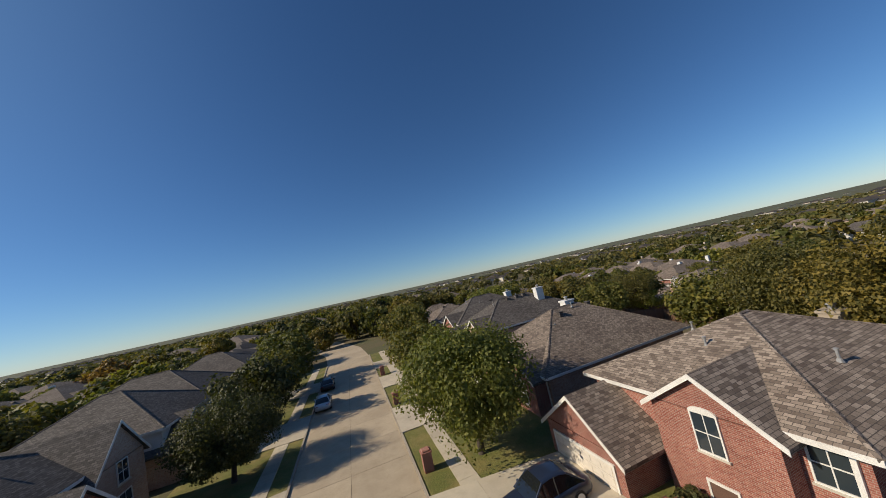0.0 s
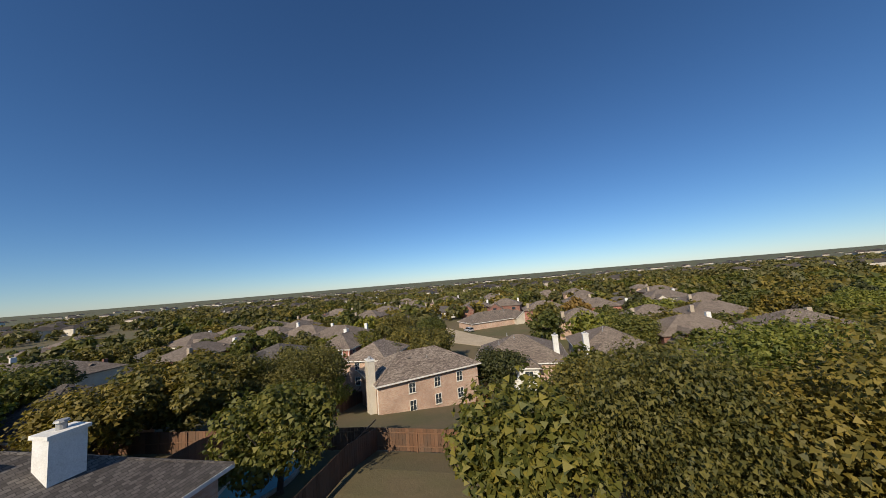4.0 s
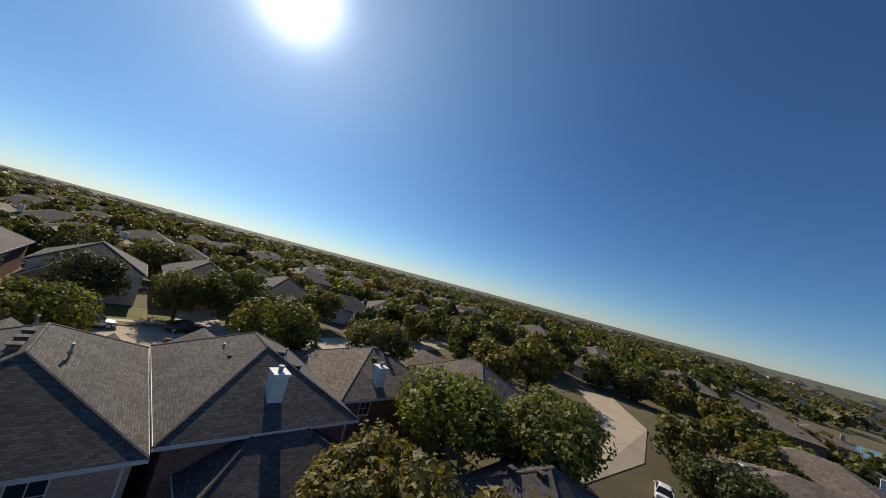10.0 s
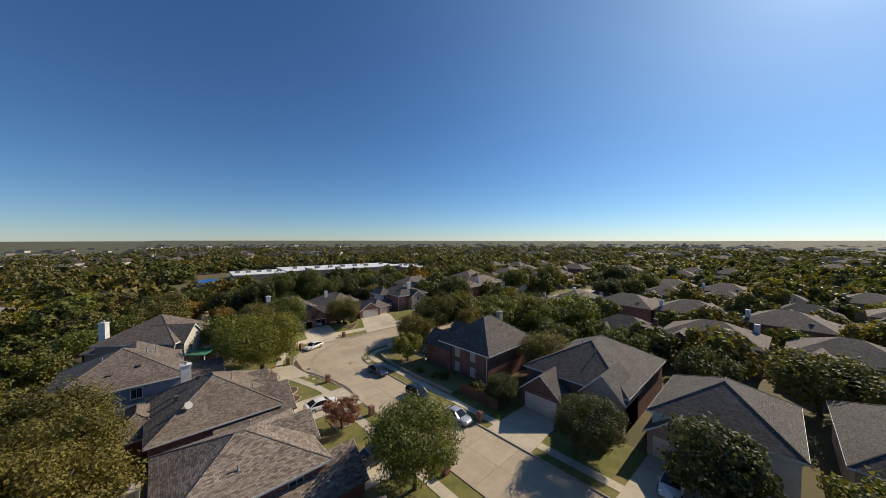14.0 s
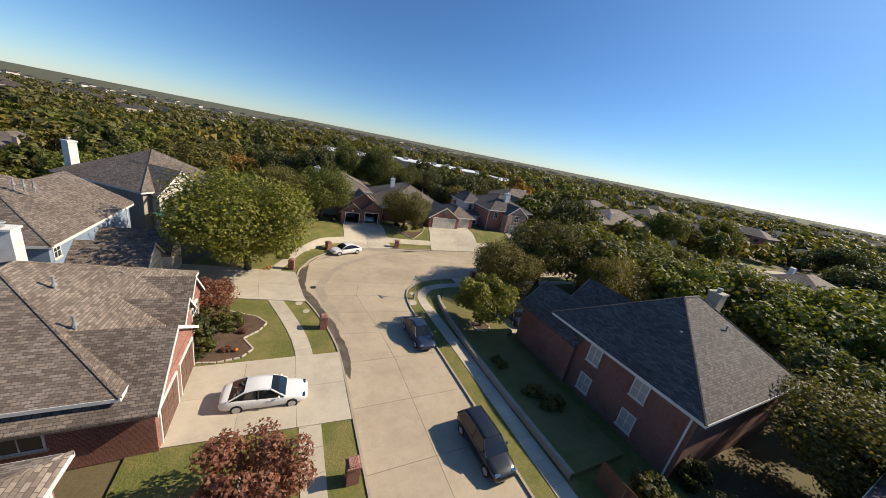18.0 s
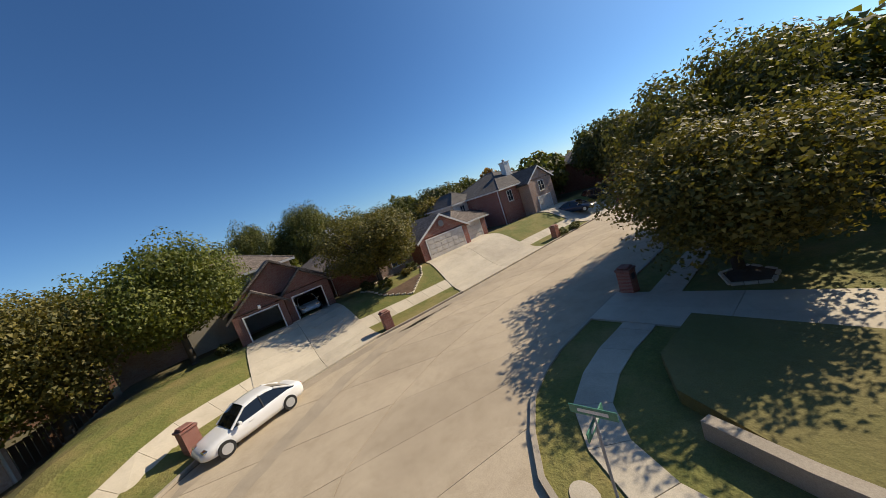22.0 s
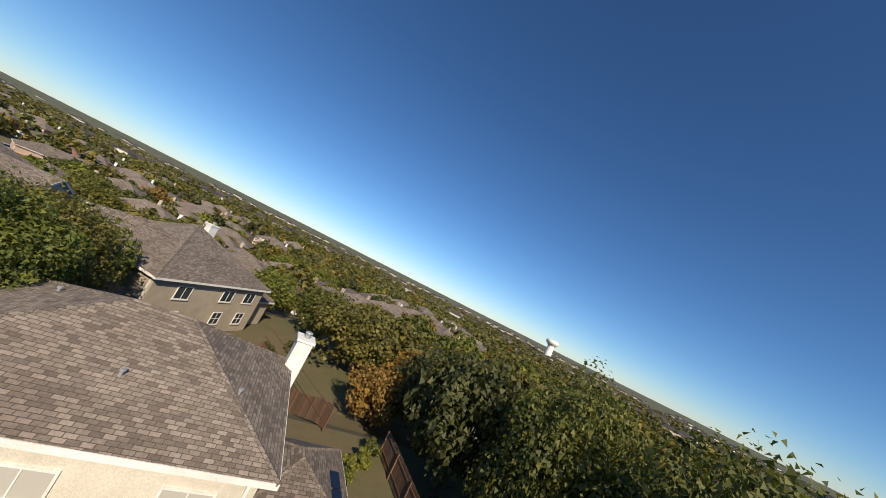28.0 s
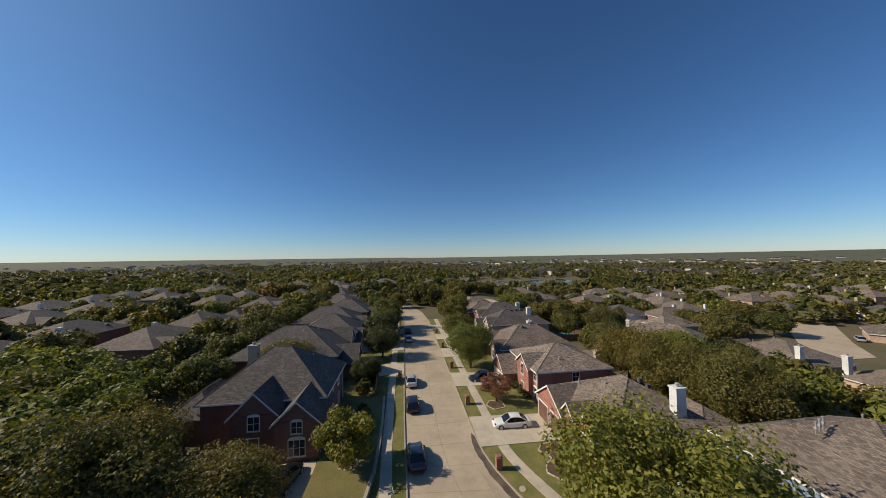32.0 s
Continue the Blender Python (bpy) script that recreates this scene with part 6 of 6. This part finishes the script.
fence([(-8.6, 90.6), (-8.7, 97.8), (-12.4, 97.4)])
fence([(44.6, 66.0), (44.8, 94.0), (44.6, 116.0), (40.0, 141.0)])
fence([(57.0, 126.4), (66.0, 127.6), (73.0, 126.0)], 1.8)
fence([(57.0, 126.4), (54.0, 141.0)], 1.8)
fence([(33.5, 114.6), (44.6, 114.6)])
fence([(33.5, 100.0), (44.6, 100.0)])
fence([(34.5, 84.2), (44.6, 84.2)])
fence([(33.0, 127.0), (43.0, 127.4)])
fence([(30.0, 138.4), (40.0, 139.6)])
fence([(66.0, 147.6), (84.0, 146.6), (96.0, 140.0)])
fence([(-6.6, 17.6), (-6.6, 36.0)])
fence([(7.2, 22.0), (21.0, 28.0)])
fence([(9.0, 38.0), (14.0, 43.0)])
fence([(26.0, 49.4), (42.0, 49.8)])
fence([(-28.0, 17.6), (-12.0, 17.2), (6.0, 17.6)])

# garden shed, pool and play slide of the eastern gardens
shed = thing("garden_shed", pose(77.4, 146.0, -6.5, 0, 0, 10), "small grey garden shed with a pitched roof", "shed")
part("wall", boxed(-1.6, -1.2, 0, 1.6, 1.2, 2.0), "blue_siding", shed)
part("roof", gable_roof(-1.6, -1.2, 1.6, 1.2, 2.0, 0.7, "x", 0.15, 0.06), "shingle_grey", shed)
part("gable_wall", gable_walls(-1.6, -1.2, 1.6, 1.2, 2.0, 0.7, "x"), "blue_siding", shed)


def pool(x, y, a, b, z):
    p = thing("swimming_pool", pose(x, y, z), "kidney-shaped garden pool with a pale stone rim", "pool")
    ring = [(a * math.cos(t) * (1 + 0.18 * math.cos(2 * t)), b * math.sin(t) * (1 + 0.12 * math.cos(t))) for t in np.linspace(0, math.tau, 28, endpoint=False)]
    part("rim", prism(bmesh.new(), [(u * 1.12, v * 1.16) for u, v in ring], -0.1, 0.08), "concrete_walk", p)
    part("water", prism(bmesh.new(), ring, -0.05, 0.095), "pool_water", p)


pool(84.0, 144.6, 4.2, 2.4, -6.48)
pool(38.4, 120.4, 3.0, 1.9, 0.0)
slide = thing("play_slide", pose(70.6, 134.0, -6.2, 0, 0, 30), "teal plastic garden slide", "slide")
part("chute", prism(bmesh.new(), [(0, -0.25), (2.4, -0.25), (2.4, 0.25), (0, 0.25)], lambda x, y: 1.5 - 0.6 * x, lambda x, y: 1.58 - 0.6 * x), "slide_teal", slide)
part("ladder", boxed(-0.12, -0.25, 0, 0.0, 0.25, 1.55), "slide_teal", slide)

# fire hydrant and concrete lids by the kerb of the inner corner
hyd = thing("fire_hydrant", pose(-5.0, 67.6, 0.06, 0, 0, 20), "small grey-blue fire hydrant on the verge", "hydrant")
part("barrel", tube(tube(bmesh.new(), (0, 0, 0), (0, 0, 0.06), 0.17, 0.17, 14), (0, 0, 0.06), (0, 0, 0.55), 0.11, 0.10, 14), "metal_grey", hyd)
part("bonnet", tube(tube(bmesh.new(), (0, 0, 0.55), (0, 0, 0.60), 0.14, 0.14, 14), (0, 0, 0.60), (0, 0, 0.74), 0.12, 0.03, 14), "blue_siding", hyd)
for dx, dy in ((0.2, 0), (-0.2, 0), (0, -0.2)):
    part("nozzle", tube(bmesh.new(), (dx * 0.4, dy * 0.4, 0.42), (dx, dy, 0.42), 0.06, 0.06, 10), "metal_grey", hyd)
for x, y, r in ((-4.55, 68.5, 0.5), (-5.2, 66.4, 0.3), (7.2, 67.6, 0.32), (6.6, 69.2, 0.3)):
    solo("utility_lid", prism(bmesh.new(), [(r * math.cos(a) * 1.3, r * math.sin(a)) for a in np.linspace(0, math.tau, 16, endpoint=False)], 0.0, 0.035), "concrete_walk", pose(x, y, ground_z(x, y) + 0.055, 0, 0, 70), "pale concrete utility lid set in the grass", "lid")
for x, y, r in ((10.4, 59.2, 0.16), (10.7, 59.5, 0.13), (11.6, 74.5, 0.16), (10.1, 58.9, 0.12)):
    bm = bmesh.new()
    bmesh.ops.create_uvsphere(bm, u_segments=14, v_segments=8, radius=r)
    for v in bm.verts:
        a = math.atan2(v.co.y, v.co.x)
        k = 1 + 0.06 * math.cos(7 * a)
        v.co.x, v.co.y, v.co.z = v.co.x * k, v.co.y * k, v.co.z * 0.8
    tube(bm, (0, 0, r * 0.7), (0.02, 0, r * 1.05), 0.025, 0.018, 6)
    solo("pumpkin", bm, "pumpkin", pose(x, y, 0.13 + r * 0.75), "orange ribbed pumpkin on the garden bed", "pumpkin", "pumpkins", smooth=True)

# ---- the far suburb ----
rng = np.random.default_rng(21)


def on_street(x, y, pad=0.0):
    if abs(x) < 7.5 + pad and 45 < y < 175:
        return True
    if -150 < x < 10 and abs(y - 57.6 - max(0, -40 - x) * 0.11) < 7.5 + pad:
        return True
    return 22 < x < 44 + pad and 158 < y < 212


NEAR_BOXES = [(-45, 40, 15, 82), (112, 100, 166, 140), (74, 76, 100, 112), (12, 50, 38, 168), (-35, 74, -10, 156), (-43, 18, 10, 50), (12, 22, 44, 70), (54, 104, 92, 170), (36, 95, 58, 165), (94, 98, 112, 128)]


def taken(x, y, pad=0.0):
    return on_street(x, y, pad) or any(a - pad < x < c + pad and b - pad < y < d + pad for a, b, c, d in NEAR_BOXES)


def far_house(k):
    r = random.Random(k)
    w, d = r.uniform(13, 17), r.uniform(10, 13)
    two = k % 3 != 1
    wall = ["brick_red", "brick_pink", "cream_siding", "brick_pink", "white_siding", "brick_dark"][k % 6]
    roof = ["shingle_brown", "shingle_grey", "shingle_brown"][k % 3]
    e = 5.0 if two else 3.0
    h = house(pose(0, 0, -60), [
        (-w / 2, -d / 2, w / 2, d / 2, -1.5, e, 3.0, "hip", wall),
        (-w / 2 + 0.8, -d / 2 - 2.5, -w / 2 + 7, d / 2 - 2, -1.5, e - 0.8, 2.2, "gy", wall)],
        ["brick house with a brown hip roof", "one-storey pale house with a grey roof", "cream two-storey house with a brown roof", "pale brick house with a front gable", "white house with a grey roof", "dark brick house with a brown roof"][k % 6] + " among trees", roof, plain=True)
    for xx in (-w / 2 + 3.6, w / 2 - 3.0):
        yy = -d / 2 - 2.52 if xx < -w / 2 + 6.5 else -d / 2 - 0.02
        part("window", boxed(xx - 0.8, yy - 0.03, e - 2.2, xx + 0.8, yy + 0.05, e - 0.9), "window_glass", h)
    part("chimney", boxed(w / 2 - 2.0, d / 2 - 2.2, 2, w / 2 - 1.1, d / 2 - 1.4, e + 2.6), ["tan_siding", "brick_dark", "white_siding"][k % 3], h)
    h["group"] = "houses of the suburb"
    return h


MODELS = [far_house(k) for k in range(6)]
FAR_HOUSES = []


def put_house(x, y, turn, k):
    FAR_HOUSES.append((x, y))
    return copy_thing(MODELS[k % 6], pose(x, y, ground_z(x, y) - 0.05, 0, 0, turn))


# a row of pale houses beyond the south-eastern gardens
for k, (x, y) in enumerate(((61, 37), (62, 20), (65, 3), (67, -14), (69, -31), (70, -48), (71, -65))):
    put_house(x, y, 90 + 5 * (-1) ** k, (3, 4, 2, 3, 1, 4, 2)[k])
# rows of houses along further streets
for row, (x0, y0, dx, dy, n, gap, turn) in enumerate((
    (70, 52, 0.1, 1, 3, 16, 90), (96, 50, 0.1, 1, 3, 16.5, -90), (118, 52, 0.1, 1, 3, 16, 90), (112, 158, 0.2, 1, 3, 16.5, -90), (150, 40, 0.1, 1, 11, 17, 90), (176, 40, 0.1, 1, 11, 17, -90),
    (58, 186, 1, 0.1, 6, 15.5, 180), (60, 210, 1, 0.1, 8, 17, 0), (64, 176, 1, 0.05, 4, 15.5, 0), (28, 174, -0.2, 1, 5, 17, 80), (-24, 168, -0.3, 1, 6, 17, 70),
    (-58, 100, 0, 1, 8, 17, 90), (-84, 92, 0.05, 1, 9, 17.5, -90), (-112, 80, 0, 1, 10, 17, 90), (-138, 76, 0, 1, 10, 17, -90),
    (-60, 78, -1, 0, 6, 17.5, 180), (-60, 38, -1, 0, 6, 17.5, 0), (-52, 20, -1, 0, 6, 18, 180), (58, 40, 0.7, -0.7, 7, 18, 45), (82, 40, 0.7, -0.7, 7, 18, -135),
    (206, 30, 0.2, 1, 11, 18, 90), (232, 30, 0.2, 1, 11, 18, -90), (100, -40, 1, -0.3, 6, 18, 180), (110, -66, 1, -0.3, 6, 18, 0),
    (-160, -20, -0.3, 1, 8, 18, 90), (-190, -20, -0.3, 1, 8, 18, -90), (20, 240, 1, 0.25, 6, 18, 180), (32, 276, 1, 0.25, 6, 18, 0), (-90, 250, 1, 0.1, 5, 18, 180))):
    for i in range(n):
        x, y = x0 + dx * gap * i + rng.uniform(-1.5, 1.5), y0 + dy * gap * i + rng.uniform(-1.5, 1.5)
        if taken(x, y, 5) or any((x - a) ** 2 + (y - b) ** 2 < 190 for a, b in FAR_HOUSES):
            continue
        put_house(x, y, turn + rng.uniform(-6, 6), int(rng.integers(0, 6)))
for i in range(420):
    a, d = rng.uniform(0, math.tau), 230 + 620 * rng.uniform() ** 0.8
    x, y = 20 + d * math.cos(a), 80 + d * math.sin(a)
    if 35 < x < 205 and 276 < y < 418 or -150 < x < 30 and -150 < y < -30:
        continue
    if any((x - p) ** 2 + (y - q) ** 2 < 300 for p, q in FAR_HOUSES):
        continue
    if len(FAR_HOUSES) < 270:
        put_house(x, y, rng.uniform(0, 360), int(rng.integers(0, 6)))
for mdl in MODELS:
    for o in (*mdl.children_recursive, mdl):
        bpy.data.objects.remove(o)

# trees of the middle distance, one by one
n_mid = 0
kinds = ["green", "olive", "dark", "olive", "yellow", "olive", "green", "orange"]
tries = 0
while n_mid < 290 and tries < 9000:
    tries += 1
    x, y = rng.uniform(-125, 150), rng.uniform(-40, 235)
    if taken(x, y, 3.0) or any((x - p) ** 2 + (y - q) ** 2 < (r + 3.0) ** 2 for p, q, r in TREES):
        continue
    if 36 < x < 59 and -12 < y < 34 and n_mid % 3:
        continue
    if any((x - p) ** 2 + (y - q) ** 2 < 95 for p, q in FAR_HOUSES) or (-150 < x < 30 and -150 < y < -30):
        continue
    r = rng.uniform(3.8, 6.4)
    tree(x, y, r, r * rng.uniform(1.35, 1.7), kinds[int(rng.integers(0, 8 if n_mid % 6 == 0 else 7))], False, "trees of the suburb")
    n_mid += 1

# woods beyond, joined
def far_woods(name, ring0, ring1, count, leaves, size, mat, seed):
    r = np.random.default_rng(seed)
    proto = [leaf_cloud(r, leaves, size, 12 + 4 * k) for k in range(3)]
    out = []
    d = np.sqrt(r.uniform(ring0 ** 2, ring1 ** 2, count * 2))
    a = r.uniform(0, math.tau, count * 2)
    fh = np.array(FAR_HOUSES)
    for k in range(count * 2):
        x, y = 15 + d[k] * math.cos(a[k]), 90 + d[k] * math.sin(a[k])
        if -125 < x < 150 and -40 < y < 235 or taken(x, y, 3) or np.min((fh[:, 0] - x) ** 2 + (fh[:, 1] - y) ** 2) < 90:
            continue
        if 43 < x < 197 and 286 < y < 410 or -130 < x < 12 and -140 < y < -36 or 5 < x < 50 and -100 < y < -50:
            continue
        rad = r.uniform(3.6, 6.4)
        c, s = math.cos(a[k] * 7), math.sin(a[k] * 7)
        v = proto[k % 3]
        h = rad * r.uniform(1.3, 1.65)
        out.append(np.stack([(v[:, 0] * c - v[:, 1] * s) * rad + x, (v[:, 0] * s + v[:, 1] * c) * rad + y, v[:, 2] * h + ground_z(x, y)], 1))
        if len(out) >= count:
            break
    me = leaf_mesh(name, np.concatenate(out), mat)
    return tagged(new(name, me), "dense green tree crowns across the suburb", "trees", kind="stuff")


far_woods("woods_near", 90, 330, 1300, 165, 0.215, "leaf_far", 3)
far_woods("woods_near_olive", 90, 330, 1000, 165, 0.215, "leaf_olive", 4)
far_woods("woods_near_green", 90, 330, 1300, 165, 0.215, "leaf_green", 5)
far_woods("woods_far", 330, 900, 5200, 52, 0.36, "leaf_far", 6)
far_woods("woods_far_olive", 330, 900, 4200, 52, 0.36, "leaf_far", 8)

# houses far out, past counting: a wall box and a hip roof each
def far_homes(count, seed):
    r = np.random.default_rng(seed)
    bv, bf, mi = [], [], []
    for k in range(count):
        d, a = 430 + 1500 * r.uniform() ** 1.5, r.uniform(0, math.tau)
        x, y = 15 + d * math.cos(a), 90 + d * math.sin(a)
        if -140 < x < 20 and -150 < y < -30 or 40 < x < 200 and 280 < y < 415:
            continue
        z, t = ground_z(x, y) + (3.0 if d > 820 else 0.0), r.uniform(0, math.pi)
        w, e, h, p = r.uniform(7, 10), r.uniform(5, 7), r.uniform(4.5, 7.0), r.uniform(2.4, 3.4)
        c, s = math.cos(t), math.sin(t)
        i = len(bv)
        pts = [(sx * w, sy * e, zz) for zz in (0, h) for sx, sy in ((-1, -1), (1, -1), (1, 1), (-1, 1))] + [(sx * (w + 0.5), sy * (e + 0.5), h) for sx, sy in ((-1, -1), (1, -1), (1, 1), (-1, 1))] + [(-w * 0.4, 0, h + p), (w * 0.4, 0, h + p)]
        bv += [(x + px * c - py * s, y + px * s + py * c, z + pz) for px, py, pz in pts]
        bf += [tuple(i + v for v in f) for f in ((0, 1, 5, 4), (1, 2, 6, 5), (2, 3, 7, 6), (3, 0, 4, 7), (8, 9, 13, 12), (10, 11, 12, 13), (9, 10, 13), (11, 8, 12))]
        mi += [k % 2] * 4 + [2 + k % 3 // 2] * 4
    me = bpy.data.meshes.new("far_homes")
    me.from_pydata(bv, [], bf)
    for n in ("cream_siding", "brick_pink", "shingle_brown", "shingle_grey"):
        me.materials.append(MATS[n])
    me.polygons.foreach_set("material_index", np.array(mi, dtype=np.int32))
    return tagged(new("far_homes", me), "pale houses with brown roofs among distant trees", "houses", kind="stuff")


far_homes(1500, 17)

# canopy to the horizon: an uneven sheet of crowns
radii = np.concatenate([np.arange(820, 1500, 12), np.arange(1500, 2600, 26), np.arange(2600, 4800, 60)])
angs = np.linspace(0, math.tau, 640, endpoint=False)
rr = np.random.default_rng(5)
Z = rr.uniform(4.6, 6.0, (len(radii), len(angs)))
swell = 6 * np.sin(angs * 3 + 1)[None, :] * np.clip((radii - 1200) / 2500, 0, 1)[:, None] + 27 * np.clip((radii - 1100) / 3600, 0, 1)[:, None]
Z = Z + swell
X = 15 + radii[:, None] * np.cos(angs)[None, :]
Y = 90 + radii[:, None] * np.sin(angs)[None, :]
Z = Z - 6.5 * np.clip((X - 40) / 32, 0, 1)
V = np.stack([X, Y, Z], 2).reshape(-1, 3)
na = len(angs)
ii, jj = np.meshgrid(np.arange(len(radii) - 1), np.arange(na), indexing="ij")
F = np.stack([ii * na + jj, (ii + 1) * na + jj, (ii + 1) * na + (jj + 1) % na, ii * na + (jj + 1) % na], 2).reshape(-1, 4)
me = bpy.data.meshes.new("woods_horizon")
me.from_pydata(V.tolist(), [], F.tolist())
me.materials.append(MATS["canopy_far"])
tagged(new("woods_horizon", me), "dark wooded plain out to the horizon", "trees", kind="stuff")

# school, water tower, pond
school = thing("school", pose(-64, -84, 0, 0, 0, -5), "long low school building with white flat roofs", "school")
for x0, y0, x1, y1, h in ((-50, -30, 30, 5, 6), (-75, -20, -50, 20, 5), (-20, 5, 20, 30, 8), (30, -20, 58, 8, 5.5)):
    part("wall", boxed(x0, y0, 0, x1, y1, h - 0.3), "brick_pink", school)
    part("flat_roof", boxed(x0 - 0.5, y0 - 0.5, h - 0.3, x1 + 0.5, y1 + 0.5, h), "school_roof", school)
    for k in range(5):
        xx = x0 + (x1 - x0) * (k + 0.5) / 5
        part("roof_unit", boxed(xx - 1.2, (y0 + y1) / 2 - 1, h, xx + 1.2, (y0 + y1) / 2 + 1, h + 1.3, 0.05), "metal_grey", school)
solo("car_park", prism(bmesh.new(), [(-60, -50), (20, -50), (30, 4), (-36, 7)], -0.02, 0.03), "concrete_road", pose(0, 0, 0), "pale concrete car park before the school", "car park", kind="structure")
pl = thing("playground_shade", pose(5, -76, 0), "bright blue fabric shade over a playground", "shade")
part("canopy", hip_roof(-6, -3.5, 6, 3.5, 3.6, 1.2, 0.2, 0.05), "awning_blue", pl)
for sx in (-5.5, 5.5):
    for sy in (-3.2, 3.2):
        part("post", tube(bmesh.new(), (sx, sy, 0), (sx, sy, 3.6), 0.09, 0.09, 8), "metal_grey", pl)

wt = thing("water_tower", pose(443, -460, -4) @ Matrix.Diagonal((1.3, 1.3, 1.0, 1)), "white water tower with a wide flat-domed tank on a concrete shaft", "water tower")
part("shaft", tube(bmesh.new(), (0, 0, 0), (0, 0, 26), 5.5, 5.0, 24), "white_trim", wt)
bm = bmesh.new()
prof = [(5.0, 25), (8.5, 28.5), (9.6, 31), (9.6, 33.5), (8.6, 35.4), (5.5, 36.8), (0.2, 37.2)]
ringv = [[bm.verts.new((r * math.cos(a), r * math.sin(a), z)) for a in np.linspace(0, math.tau, 32, endpoint=False)] for r, z in prof]
for a, b in zip(ringv, ringv[1:]):
    for k in range(32):
        bm.faces.new((a[k], a[(k + 1) % 32], b[(k + 1) % 32], b[k]))
part("tank", bm, "white_trim", wt, smooth=True)

solo("pond", prism(bmesh.new(), [(130, 296), (150, 306), (200, 322), (252, 352), (258, 392), (205, 372), (150, 352), (132, 332)], -6.5, -6.42), "pond_water", pose(-75, 6, 0), "still greenish pond with a tan bank", "pond", kind="structure")
solo("pond_bank", prism(bmesh.new(), [(122, 286), (160, 290), (215, 298), (266, 340), (270, 404), (200, 386), (140, 362), (120, 334)], -6.6, -6.46), "dry_ground", pose(-75, 6, 0), "bare tan bank round a pond", "bank", kind="structure")
solo("side_street", prism(bmesh.new(), [(33, 159), (41, 160), (43, 178), (40, 194), (30, 209), (24, 203), (33, 190), (35, 176)], lambda x, y: ground_z(x, y) - 0.1, lambda x, y: ground_z(x, y) + 0.02), "concrete_road", pose(0, 0, 0), "pale concrete side street between houses", "road", kind="structure")
solo("close", prism(bmesh.new(), [(106, 108), (118, 108), (130, 119), (156, 139), (150, 146), (134, 138), (116, 123)], -6.6, -6.45), "concrete_road", pose(0, 0, 0), "pale concrete street beyond the gardens", "road", kind="structure")
